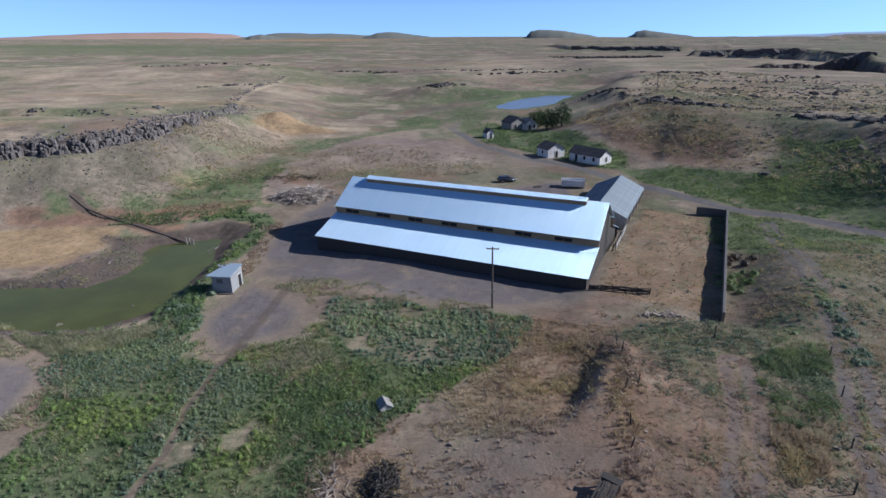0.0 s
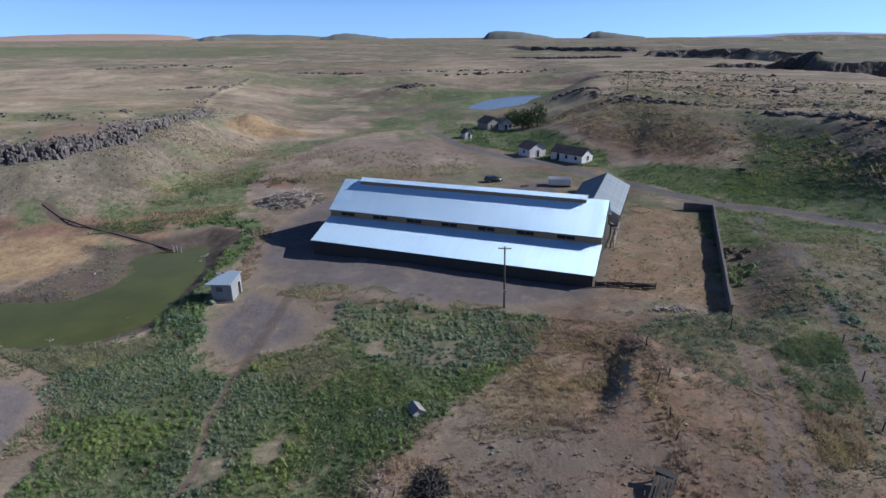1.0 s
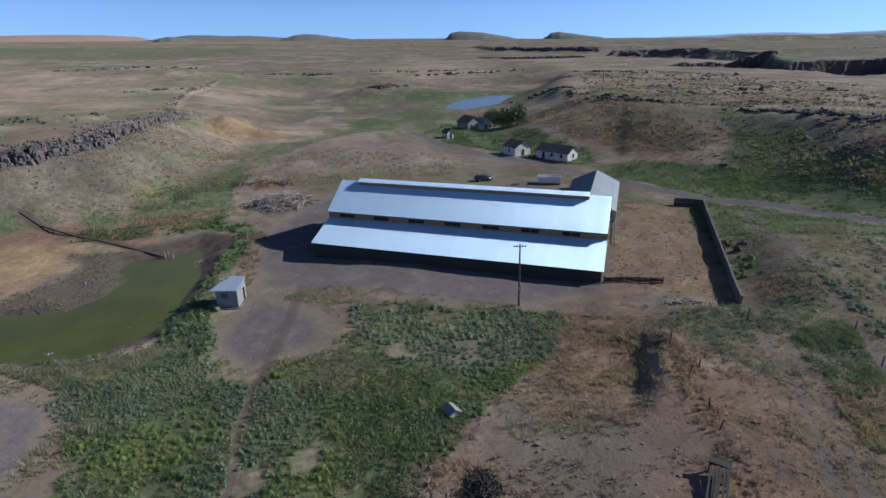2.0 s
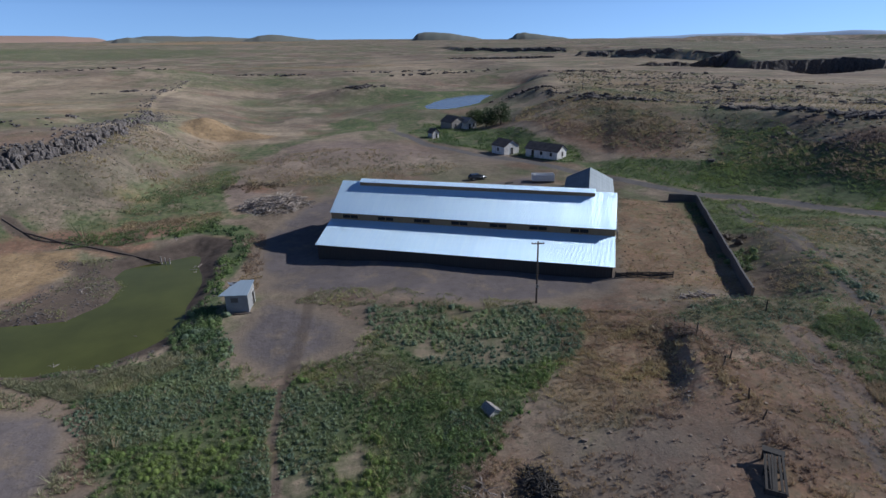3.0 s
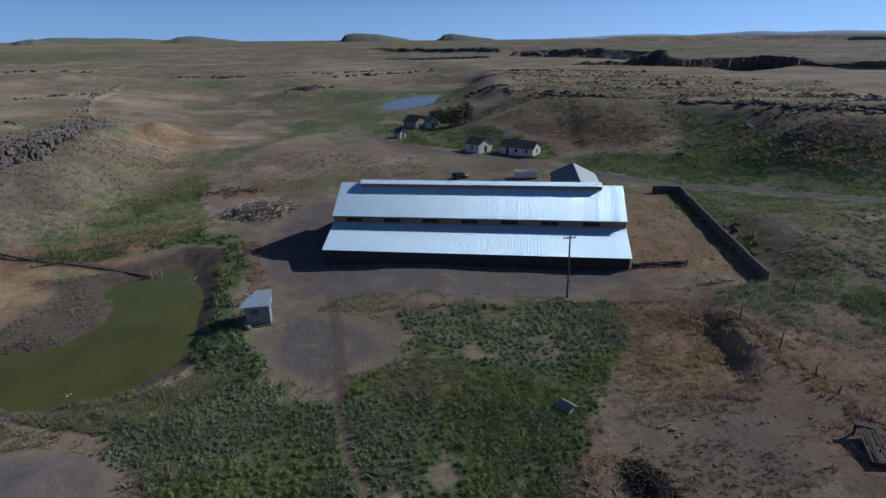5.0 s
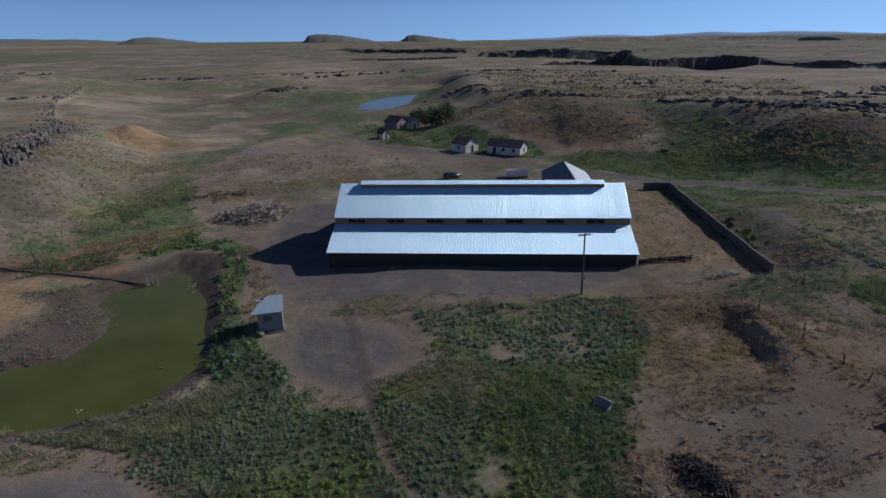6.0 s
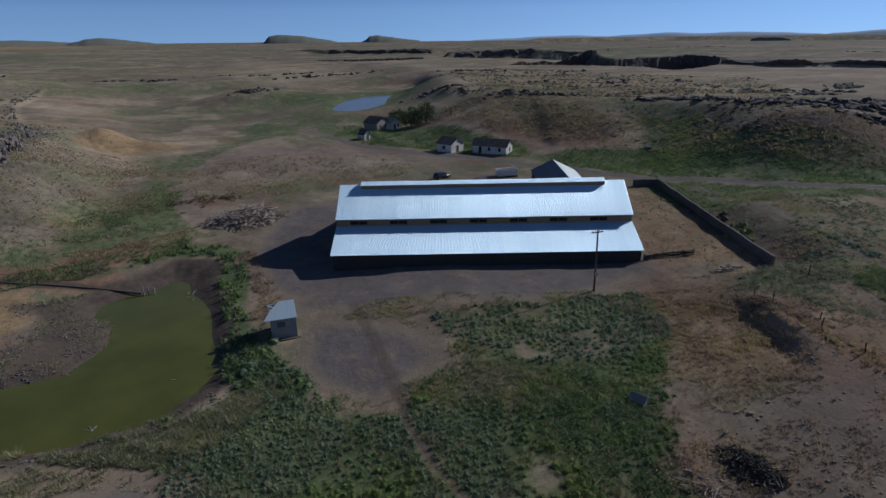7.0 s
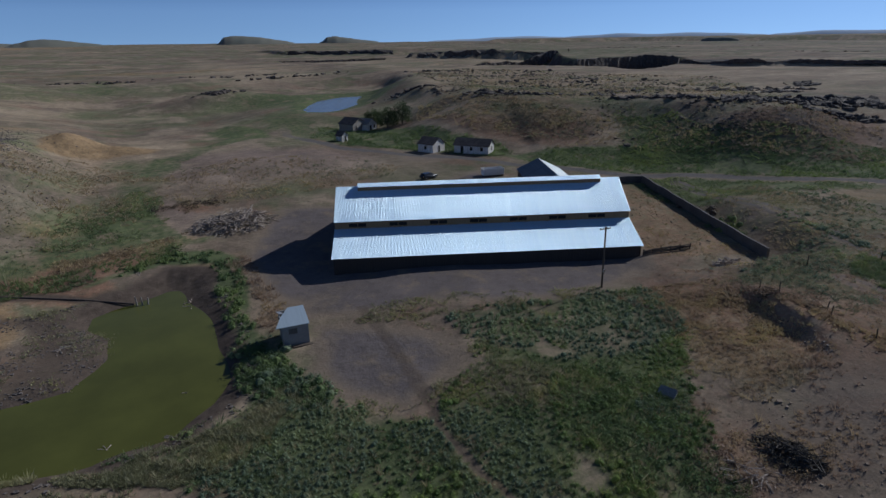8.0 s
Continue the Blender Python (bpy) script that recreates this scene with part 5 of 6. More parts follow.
for k, (x, y, rx, ry, turn, count, size) in enumerate((
        (68, 258, 9, 3, -30, 26, 1.5), (76, 238, 10, 2.5, -70, 20, 1.2), (74.5, 203, 6, 4, -40, 30, 1.5), (84, 192, 9, 3, -40, 30, 1.3), (92, 184, 8, 3, -30, 26, 1.2), (104, 176, 9, 3, -40, 20, 1.1),
        (104, 158, 8, 2.5, -40, 30, 1.3), (110, 146, 7, 3, -60, 40, 1.5), (115, 128, 9, 3, -70, 44, 1.6), (124, 118, 8, 4, -60, 30, 1.6), (0, 336, 9, 2.5, 5, 26, 1.7), (-62, 446, 26, 3, 5, 22, 1.8), (-120, 330, 16, 4, 20, 16, 1.6),
        (120, 180, 14, 5, -20, 18, 1.2), (130, 215, 18, 6, -20, 20, 1.2), (118, 250, 18, 8, -20, 18, 1.2), (145, 160, 14, 6, -50, 20, 1.3), (150, 230, 16, 8, -20, 14, 1.3), (97, 118, 10, 5, -60, 24, 0.8), (106, 130, 10, 8, -60, 26, 0.9),
        (70, 440, 40, 4, 12, 24, 2.0), (150, 300, 26, 10, -30, 22, 1.5), (165, 240, 20, 10, -60, 20, 1.4), (150, 370, 30, 6, -40, 24, 1.7), (185, 330, 20, 14, 10, 18, 1.5), (142, 112, 12, 4, -50, 34, 1.6), (165, 150, 16, 5, -50, 24, 1.4), (-160, 420, 40, 4, 5, 20, 1.8), (30, 470, 50, 4, 3, 24, 1.8), (118, 129, 8, 2.5, -30, 34, 1.5), (133, 113, 9, 3, -40, 44, 1.7), (146, 108, 9, 3, -30, 40, 1.7), (127, 103, 8, 3, -50, 40, 1.6), (196, 153, 7, 4, 10, 30, 1.8), (150, 136, 9, 2.5, -10, 26, 1.3))):
    outcrop(x, y, rx, ry, turn, count, size, "jumbled dark basalt boulders on the dry hill", 40 + k)


def bluff(line, drop, gaps, label, seed):
    """A dark broken rock face along the edge of the land, its top ragged and in places worn away."""
    rng = random.Random(seed)
    pts = []
    for (xa, ya), (xb, yb) in zip(line, line[1:]):
        n = max(2, int(math.dist((xa, ya), (xb, yb)) / 2.5))
        pts += [(xa + (xb - xa) * k / n, ya + (yb - ya) * k / n) for k in range(n)]
    px, py = np.array([p[0] for p in pts]), np.array([p[1] for p in pts])
    r = np.hypot(px, py)
    back = np.array([4.0, 9.0, 15.0])[:, None] / r
    top = np.max(land(px * (1 + back), py * (1 + back)), 0)
    worn = np.clip(wave(px, py, 34, seed) + 0.6 * wave(px, py, 11, seed + 1) + gaps, 0, 1)
    bm = bmesh.new()
    rows = []
    for x, y, z, q, w in zip(px, py, top, r, worn):
        jut = rng.uniform(-0.8, 0.8)
        row = [bm.verts.new((x * (1 + 6 / q), y * (1 + 6 / q), z - 0.3))]
        for j in range(6):
            f = j / 5
            o = jut - 5.0 - f * drop * 0.2 + rng.uniform(-0.45, 0.45)
            row.append(bm.verts.new((x * (1 + o / q), y * (1 + o / q), z + 0.25 - drop * w - drop * f + rng.uniform(-0.7, 0.5))))
        rows.append(row)
    for a, c in zip(rows, rows[1:]):
        for j in range(6):
            bm.faces.new((a[j], a[j + 1], c[j + 1], c[j]))
    bmesh.ops.recalc_face_normals(bm, faces=bm.faces)
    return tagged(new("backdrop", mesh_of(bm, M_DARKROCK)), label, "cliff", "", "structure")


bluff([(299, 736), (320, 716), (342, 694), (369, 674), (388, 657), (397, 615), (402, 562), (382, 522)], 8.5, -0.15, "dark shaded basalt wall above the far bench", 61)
bluff([(414, 545), (483, 626), (528, 587), (582, 560), (700, 470)], 2.5, -0.1, "low dark basalt rim on the far upland", 62)
bluff([(215, 1010), (252, 997), (289, 976), (319, 934), (349, 879)], 6.0, 0.15, "broken dark basalt rim in the far distance", 63)
bluff([(128, 729), (136, 730), (173, 734), (233, 738), (275, 740)], 7.0, -0.6, "dark side of a narrow far gully", 64)
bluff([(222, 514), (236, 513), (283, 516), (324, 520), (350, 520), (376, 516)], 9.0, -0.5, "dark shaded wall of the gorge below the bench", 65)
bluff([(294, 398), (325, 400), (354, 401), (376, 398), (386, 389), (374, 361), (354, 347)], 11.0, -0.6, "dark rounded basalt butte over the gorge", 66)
bluff([(353, 346), (349, 321), (346, 291), (362, 267), (372, 228), (400, 180)], 2.6, 0.05, "low dark basalt rim along the plateau", 67)
bluff([(470, 320), (484, 290), (490, 255), (520, 200)], 3.0, 0.1, "low dark basalt rim on the far upland", 68)


# ---- far hills ----
def far_hill(bearing, distance, width, base, profile, mat, label, depth=None):
    """A far hill: its skyline as heights at even steps from its west foot to its east foot."""
    depth = depth or width * 0.6
    nx, ny = 48, 15
    bm = bmesh.new()
    grid = []
    for j in range(ny):
        v = -1 + 2 * j / (ny - 1)
        row = []
        for i in range(nx):
            f = i / (nx - 1)
            k = f * (len(profile) - 1)
            n = min(int(k), len(profile) - 2)
            g = k - n
            g = g * g * (3 - 2 * g)
            h = profile[n] * (1 - g) + profile[n + 1] * g
            fall = math.cos(v * math.pi / 2) ** 0.85
            gully = 1 + 0.05 * math.sin(f * 41 + bearing) * (1 - fall)
            row.append(bm.verts.new(((f - 0.5) * width, v * depth / 2 * (0.7 + 0.3 * math.sin(f * math.pi)), h * fall * gully)))
        grid.append(row)
    for a, c in zip(grid, grid[1:]):
        for i in range(nx - 1):
            bm.faces.new((a[i], a[i + 1], c[i + 1], c[i]))
    ob = new("backdrop", mesh_of(bm, mat, True))
    t = radians(bearing)
    ob.matrix_basis = pose(distance * math.sin(t), distance * math.cos(t), base, 0, 0, -bearing)
    return tagged(ob, label, "hill", "", "structure")


far_hill(10.9, 2350, 330, 8, (0, 22, 46, 50, 49, 47, 45, 40, 35, 31, 25, 0), M_FARHILL, "flat-topped far grass butte")
far_hill(19.7, 3400, 380, 8, (0, 26, 50, 54, 48, 44, 38, 33, 29, 25, 0), M_FARHILL, "small flat-topped far grass butte")
far_hill(-4.3, 2500, 380, 8, (0, 22, 34, 43, 46, 44, 39, 34, 30, 24, 0), M_FARHILL, "low rounded far grass hill")
far_hill(-16.4, 2300, 210, 8, (0, 22, 34, 38, 34, 29, 23, 0), M_FARHILL, "low rounded far grass hill")
far_hill(-12.0, 3300, 900, 8, (0, 30, 40, 49, 49, 45, 46, 42, 36, 26, 0), M_FARHILL, "long low far grass ridge", 300)
far_hill(-28.5, 3600, 1500, 8, (0, 28, 36, 44, 51, 55, 56, 54, 46, 0), M_WHEAT, "far reddish stubble field on a ridge", 500)
far_hill(-46.0, 3700, 1700, 8, (0, 28, 34, 36, 35, 33, 28, 0), M_WHEAT, "far reddish stubble field on a ridge", 500)
# the next three ranges carry painted haze in their pale blue
far_hill(48.0, 4300, 1700, 8, (0, 34, 44, 54, 46, 52, 46, 36, 0), M_HAZE_HILL, "far range on the horizon, haze painted pale blue", 300)
far_hill(66.0, 4300, 1700, 8, (0, 38, 52, 48, 56, 50, 44, 0), M_HAZE_HILL, "far range on the horizon, haze painted pale blue", 300)
far_hill(34.0, 4300, 1300, 8, (0, 24, 30, 40, 44, 36, 0), M_HAZE_HILL, "far range on the horizon, haze painted pale blue", 300)
far_hill(52.5, 1650, 110, 8, (0, 20, 23, 22, 23, 22, 19, 0), M_FARHILL, "small dark far rock knob", 40)


# ---- trees ----
def old_tree(x, y, height, spread, seed):
    rng = np.random.default_rng(seed)
    g = ground_at(x, y)
    t = thing("tree", pose(x, y, g), "dark bushy tree beside the derelict house", "tree", "trees by the old house")
    b = bmesh.new()
    rod(b, (0, 0, -0.3), (0.1, 0, height * 0.35), 0.32, 0.22, 8)
    tips = []
    for k in range(7):
        a = k * 2.4
        e = Vector((math.cos(a) * spread * 0.55, math.sin(a) * spread * 0.55, height * (0.55 + 0.06 * (k % 4))))
        rod(b, (0.1, 0, height * (0.25 + 0.03 * k)), e, 0.13, 0.05, 6)
        tips.append(e)
    part("trunk", b, M_BARK, t)
    centres = np.array([tuple(e) for e in tips] + [(0, 0, height * 0.8), (spread * 0.2, 0, height * 0.7)])
    n = 2600
    c = centres[rng.integers(0, len(centres), n)]
    d = rng.normal(size=(n, 3))
    d /= np.linalg.norm(d, axis=1)[:, None]
    p = c + d * (rng.random((n, 1)) ** 0.4) * np.array([spread * 0.42, spread * 0.42, height * 0.24])
    p[:, 2] = np.where(rng.random(n) < 0.5, p[:, 2] * rng.uniform(0.2, 0.7, n), p[:, 2])
    p[:, 2] = np.maximum(p[:, 2], 0.4)
    a, q = rng.normal(size=(2, n, 3)) * 0.26
    tri = np.stack([p - a * 0.5, p + a * 0.5 + q * 0.2, p + q], 1).reshape(-1, 3)
    crown = cloud("crown", tri, 3, M_TREE, "", "", "")
    crown.parent = t


old_tree(38.5, 214.5, 7.5, 4.6, 1)
old_tree(43.5, 212.0, 8.2, 4.2, 2)
old_tree(36.0, 222.0, 6.5, 4.0, 3)


# ---- weeds, sage and dry grass ----
def scatter(rng, loop, count, clump_size=6.0, cut=-0.1, seed=1):
    """Places inside a region, gathered in drifts."""
    xs, ys = [p[0] for p in loop], [p[1] for p in loop]
    x, y = rng.uniform(min(xs), max(xs), count * 5), rng.uniform(min(ys), max(ys), count * 5)
    keep = inside(x, y, loop) + 1.2 * wave(x, y, 3.0, seed + 3) > 0
    keep &= wave(x, y, clump_size, seed) + 0.5 * wave(x, y, clump_size / 3, seed + 1) + rng.normal(0, 0.25, len(x)) > cut
    return x[keep][:count], y[keep][:count]


def strewn(rng, loop, step, seed, cut=-2.0):
    """Places inside a region at even gaps, each a little off its grid."""
    xs, ys = [p[0] for p in loop], [p[1] for p in loop]
    x, y = (a.ravel() for a in np.meshgrid(np.arange(min(xs), max(xs), step), np.arange(min(ys), max(ys), step)))
    x, y = x + rng.normal(0, 0.3 * step, len(x)), y + rng.normal(0, 0.3 * step, len(x))
    keep = (inside(x, y, loop) + 1.2 * wave(x, y, 3.0, seed + 3) > 0) & (wave(x, y, 4.5, seed) + 0.5 * wave(x, y, 1.8, seed + 1) > cut)
    return x[keep], y[keep]


def clumps(name, rng, x, y, radius, height, leaves, size, mat, label, category="weeds", upright=0.0, spread=0.42):
    """Bushy clumps of leaves on the ground; upright=1 gives grass blades."""
    n = len(x)
    z = land(x, y)
    k = np.exp(rng.normal(0, spread, n))
    d = rng.normal(size=(n, leaves, 3))
    d /= np.linalg.norm(d, axis=2)[..., None]
    d[..., 2] = np.abs(d[..., 2])
    shell = rng.random((n, leaves, 1)) ** 0.35
    p = d * shell * np.array([radius, radius, height]) * k[:, None, None]
    p = p * (1 - upright) + upright * np.stack([p[..., 0] * 0.35, p[..., 1] * 0.35, 0 * p[..., 2]], -1)
    p += np.stack([x, y, z + 0.02], -1)[:, None, :]
    a = rng.normal(size=(n, leaves, 3)) * size
    b = rng.normal(size=(n, leaves, 3)) * size
    if upright:
        a = a * np.array([1, 1, 0.1]) * 0.35
        b = (d * np.array([0.7, 0.7, 0.2]) + np.array([0, 0, 0.8])) * (height * k)[:, None, None]
    else:
        a -= 0.85 * d * np.sum(a * d, -1, keepdims=True)
        b -= 0.85 * d * np.sum(b * d, -1, keepdims=True)
        b += 0.5 * size * d
    kk = np.sqrt(k)[:, None, None]
    tri = np.stack([p - a * 0.5 * kk, p + a * 0.5 * kk, p + b * kk], 2).reshape(-1, 3)
    if not upright and leaves >= 40:
        tri = np.concatenate([tri, inner_mass(rng, x, y, z, 0.5 * radius * k, 0.5 * height * k)])
    return cloud(name, tri, 3, mat, label, category)


def inner_mass(rng, x, y, z, wide, tall):
    """A lumpy low dome of stems and leaves within each bush."""
    n, sides = len(x), 6
    turn = rng.uniform(0, 6.3, n)[:, None] + np.arange(sides) * math.tau / sides
    rings = []
    for r, h in ((1.0, -0.1), (0.86, 0.5), (0.45, 0.88)):
        f = r * rng.uniform(0.75, 1.2, (n, sides)) * wide[:, None]
        rings.append(np.stack([x[:, None] + np.cos(turn) * f, y[:, None] + np.sin(turn) * f, z[:, None] + tall[:, None] * (h + rng.uniform(-0.1, 0.1, (n, sides)))], -1))
    peak = np.stack([x, y, z + tall], -1)[:, None, :].repeat(sides, 1)
    out = []
    for low, up in zip(rings, rings[1:]):
        low2, up2 = np.roll(low, -1, 1), np.roll(up, -1, 1)
        out += [np.stack([low, low2, up], 2), np.stack([low2, up2, up], 2)]
    out.append(np.stack([rings[-1], np.roll(rings[-1], -1, 1), peak], 2))
    return np.concatenate([q.reshape(-1, 3) for q in out])


rng = np.random.default_rng(11)
BLUE_A = [(-49, 59.7), (-47, 63), (-43, 66), (-34, 66.9), (-31.3, 59.9), (-35.6, 53.6), (-43, 52.3)]
BLUE_B = [(-31, 58.7), (-23, 57.3), (-20.2, 51.4), (-22, 47), (-23.7, 40), (-28.5, 35), (-29, 43), (-28.8, 50.6)]
LUSH = [(-0.1, 61.9), (9, 66.5), (6, 58), (3.8, 54.3), (-3.7, 45), (-6.2, 47.6), (-2, 54)]
LOW_GRASS = [(-63, 71), (-54, 67.5), (-44.4, 69), (-39, 72), (-36, 70), (-40, 64.5), (-50, 61.5)]


def off_tracks(x, y):
    keep = (np.abs(along(x, y, TRACKS[0]) - 1.0) > 0.7) & (np.abs(along(x, y, TRACKS[1]) - 1.0) > 0.7)
    return x[keep], y[keep]


def off_trail(x, y, gap=0.4):
    """Leaves the footpath free, and most of the ground between the bushes."""
    keep = (along(x, y, TRAIL) > gap) & (np.maximum.reduce([inside(x, y, q) for q in BARE_SPOTS]) < 0) & ((inside(x, y, SHRUBS) < 0) | (wave(x, y, 1.7, 77) > 0.45))
    return x[keep], y[keep]


wx, wy = off_trail(*strewn(rng, WEEDS, 0.78, 1, -0.5))
open_bed = (inside(wx, wy, LOW_GRASS) < -0.5) & (inside(wx, wy, BLUE_A) < 0) & (inside(wx, wy, BLUE_B) < 0) & (inside(wx, wy, YELLOW) + 2.5 * wave(wx, wy, 3, 83) < 0)
bright = wave(wx, wy, 3.4, 81) > 0.1 + 0.35 * ramp(58, 48, wy) * ramp(-24, -16, wx)
clumps("weed_bed", rng, wx[open_bed & bright], wy[open_bed & bright], 0.37, 0.36, 84, 0.055, M_WEED, "bushy bright green weeds", "weeds", 0.0, 0.24)
tall = open_bed & (wave(wx, wy, 5.0, 86) > 0.45) & (wy < 62)
clumps("weed_bed", rng, wx[tall], wy[tall], 0.42, 0.5, 90, 0.06, M_LIVELY, "taller fresh green weeds scattered in the bed", "weeds", 0.0, 0.24)
clumps("weed_bed", rng, wx[open_bed & ~bright], wy[open_bed & ~bright], 0.37, 0.38, 84, 0.055, M_LUSH, "bushy dark green weeds", "weeds", 0.0, 0.24)
clumps("weed_bed", rng, *off_trail(*strewn(rng, YELLOW, 0.75, 82, -0.3)), 0.34, 0.16, 38, 0.06, M_LIVELY, "low fresh yellow-green weeds by the trail")
clumps("weed_bed", rng, *off_trail(*scatter(rng, WEEDS, 3800, 5.0, -0.1, 2)), 0.35, 0.17, 16, 0.08, M_WEED, "tall green grass among the weeds", "grass", 1.0)
clumps("weed_bed", rng, *scatter(rng, LOW_GRASS, 8000, 4.0, -0.8, 31), 0.3, 0.12, 14, 0.08, M_PALE, "short yellow-green grass on the pond margin", "grass", 1.0)
clumps("weed_bed", rng, *off_trail(*strewn(rng, BLUE_A, 0.52, 3)), 0.31, 0.38, 76, 0.045, M_BLUE, "thick blue-green leafy weeds by the pond", "weeds", 0.0, 0.25)
clumps("weed_bed", rng, *off_trail(*strewn(rng, BLUE_B, 0.52, 4)), 0.31, 0.38, 76, 0.045, M_BLUE, "thick blue-green leafy weeds by the trail", "weeds", 0.0, 0.25)
clumps("weed_bed", rng, *strewn(rng, [(-10, 49), (-4, 50), (-5, 46), (-9, 42), (-12, 45)], 0.52, 63), 0.31, 0.38, 76, 0.045, M_BLUE, "thick blue-green leafy weeds below the well cover", "weeds", 0.0, 0.25)
clumps("weed_bed", rng, *strewn(rng, LUSH, 0.75, 84, -0.3), 0.36, 0.38, 80, 0.055, M_LIVELY, "fresh bright green weeds along the edge of the bed", "weeds", 0.0, 0.24)
clumps("weed_bed", rng, *strewn(rng, SHRUBS, 0.68, 5, -0.55), 0.42, 0.46, 120, 0.055, M_BLUE, "rounded blue-green tumbleweed bushes before the barn", "weeds", 0.0, 0.3)
clumps("weed_bed", rng, *scatter(rng, BANK, 480, 3.0, -0.1, 6), 0.46, 0.55, 110, 0.065, M_LUSH, "tall rank bushes along the pond bank", "weeds", 0.0, 0.3)
clumps("weed_bed", rng, *scatter(rng, ROADSIDE, 9000, 7.0, -0.5, 7), 0.4, 0.2, 11, 0.13, M_LUSH, "lush green weeds along the gravel road", "weeds", 1.0)
clumps("weed_bed", rng, *scatter(rng, HOUSES_GREEN, 3500, 7.0, -0.1, 8), 0.4, 0.25, 12, 0.15, M_LUSH, "green weeds round the old cottages", "weeds", 1.0)
clumps("weed_bed", rng, *scatter(rng, ROUGH_GREEN, 1400, 4.0, 0.0, 9), 0.35, 0.25, 12, 0.12, M_WEED, "patchy green weeds beyond the pen wall")
clumps("sage_scrub", rng, *off_tracks(*scatter(rng, [(16, 60), (30, 62), (38, 62), (60, 100), (76, 84), (60, 30), (40, 22), (22, 24)], 2600, 7.0, 0.1, 10)), 0.32, 0.25, 16, 0.10, M_SAGE, "scattered grey-green sage tufts on dry soil", "scrub")
clumps("sage_scrub", rng, *off_tracks(*scatter(rng, [(20, 60), (40, 63), (50, 50), (44, 36), (30, 30), (24, 45)], 1000, 5.0, 0.1, 16)), 0.38, 0.3, 30, 0.08, M_BLUE, "green weeds on the dry rise", "scrub")
clumps("sage_scrub", rng, *scatter(rng, [(-58, 112), (-48, 124), (-40, 150), (-60, 200), (-76, 170), (-76, 140), (-90, 116)], 1500, 9.0, 0.0, 12), 0.3, 0.07, 10, 0.11, M_SAGE, "grey-green scrub on the hillside", "scrub")
clumps("sage_scrub", rng, *scatter(rng, [(60, 150), (80, 140), (100, 110), (120, 100), (150, 150), (130, 240), (80, 250), (60, 190)], 2600, 9.0, 0.05, 13), 0.45, 0.28, 9, 0.17, M_SAGE, "grey-green scrub on the eastern hill", "scrub")
clumps("sage_scrub", rng, *scatter(rng, [(-30, 140), (10, 145), (10, 165), (-40, 180)], 450, 5.0, 0.1, 14), 0.4, 0.25, 10, 0.14, M_SAGE, "grey-green scrub behind the barn", "scrub")
clumps("dry_grass", rng, *scatter(rng, GOLD, 1200, 4.0, -0.1, 15), 0.4, 0.149, 20, 0.104, M_DRY, "tall golden dry grass on the bank", "grass", 1.0)
clumps("dry_grass", rng, *scatter(rng, [(5, 68), (23, 71), (22, 62), (14, 50), (10, 41), (0, 48), (6, 58)], 1900, 4.0, 0.0, 17), 0.4, 0.124, 17, 0.088, M_RUST, "rust-brown dry weeds on bare soil", "grass", 1.0)
clumps("dry_grass", rng, *scatter(rng, [(-10, 46), (-4, 47), (10, 40), (14, 32), (-8, 30), (-12, 36)], 900, 4.0, 0.2, 18), 0.35, 0.136, 15, 0.088, M_RUST, "rust-brown dry weeds by the brush heap", "grass", 1.0)
clumps("dry_grass", rng, *scatter(rng, [(-22, 84), (-12, 80), (-2, 75), (6, 71), (4, 68), (-14, 74), (-22, 78), (-27, 81)], 2600, 2.5, -0.05, 19), 0.28, 0.11, 10, 0.08, M_PALE, "short dry grass on the yard edge", "grass", 1.0)
clumps("dry_grass", rng, *scatter(rng, PEN, 1800, 2.5, 0.1, 20), 0.3, 0.0806, 15, 0.088, M_DRY, "trampled straw in the stock pen", "grass", 1.0)
clumps("dry_grass", rng, *scatter(rng, [(14, 62), (70, 96), (60, 30), (36, 20), (14, 30), (19, 48)], 5200, 6.0, -0.1, 22), 0.3, 0.0992, 13, 0.08, M_DRY, "thin dry grass on the rise", "grass", 1.0)
clumps("dry_grass", rng, *off_trail(*scatter(rng, WEEDS, 2200, 4.5, 0.3, 23)), 0.35, 0.22, 10, 0.10, M_PALE, "dry grass among the weeds", "grass", 1.0)
clumps("dry_grass", rng, *off_trail(*scatter(rng, WEEDS, 1500, 2.2, 0.15, 96)), 0.34, 0.17, 14, 0.08, M_DRY, "straw-coloured grass in the gaps between weeds", "grass", 1.0)
clumps("dry_grass", rng, *off_trail(*scatter(rng, YELLOW, 1500, 3.0, -0.4, 97)), 0.32, 0.14, 14, 0.08, M_PALE, "yellow-green grass by the trail", "grass", 1.0)
clumps("brush", rng, *scatter(rng, [(-46, 143), (-40, 147), (-33, 146), (-30, 141), (-36, 138), (-42, 139)], 90, 3.0, 0.0, 24), 0.5, 0.4, 36, 0.12, M_BRUSH, "dark dry brush on the eroded bank", "brush")
clumps("weed_bed", rng, *off_trail(*scatter(rng, WEEDS, 5000, 6.0, -0.3, 25)), 0.3, 0.13, 9, 0.09, M_WEED, "short green grass under the weeds", "grass", 1.0)
clumps("dry_grass", rng, *scatter(rng, [(-63, 67), (-50, 63), (-46, 60), (-42, 50), (-46, 46), (-46, 57), (-50, 60), (-60, 63)], 900, 4.0, -0.3, 26), 0.32, 0.2, 10, 0.10, M_PALE, "dry grass fringe round the bare lot", "grass", 1.0)
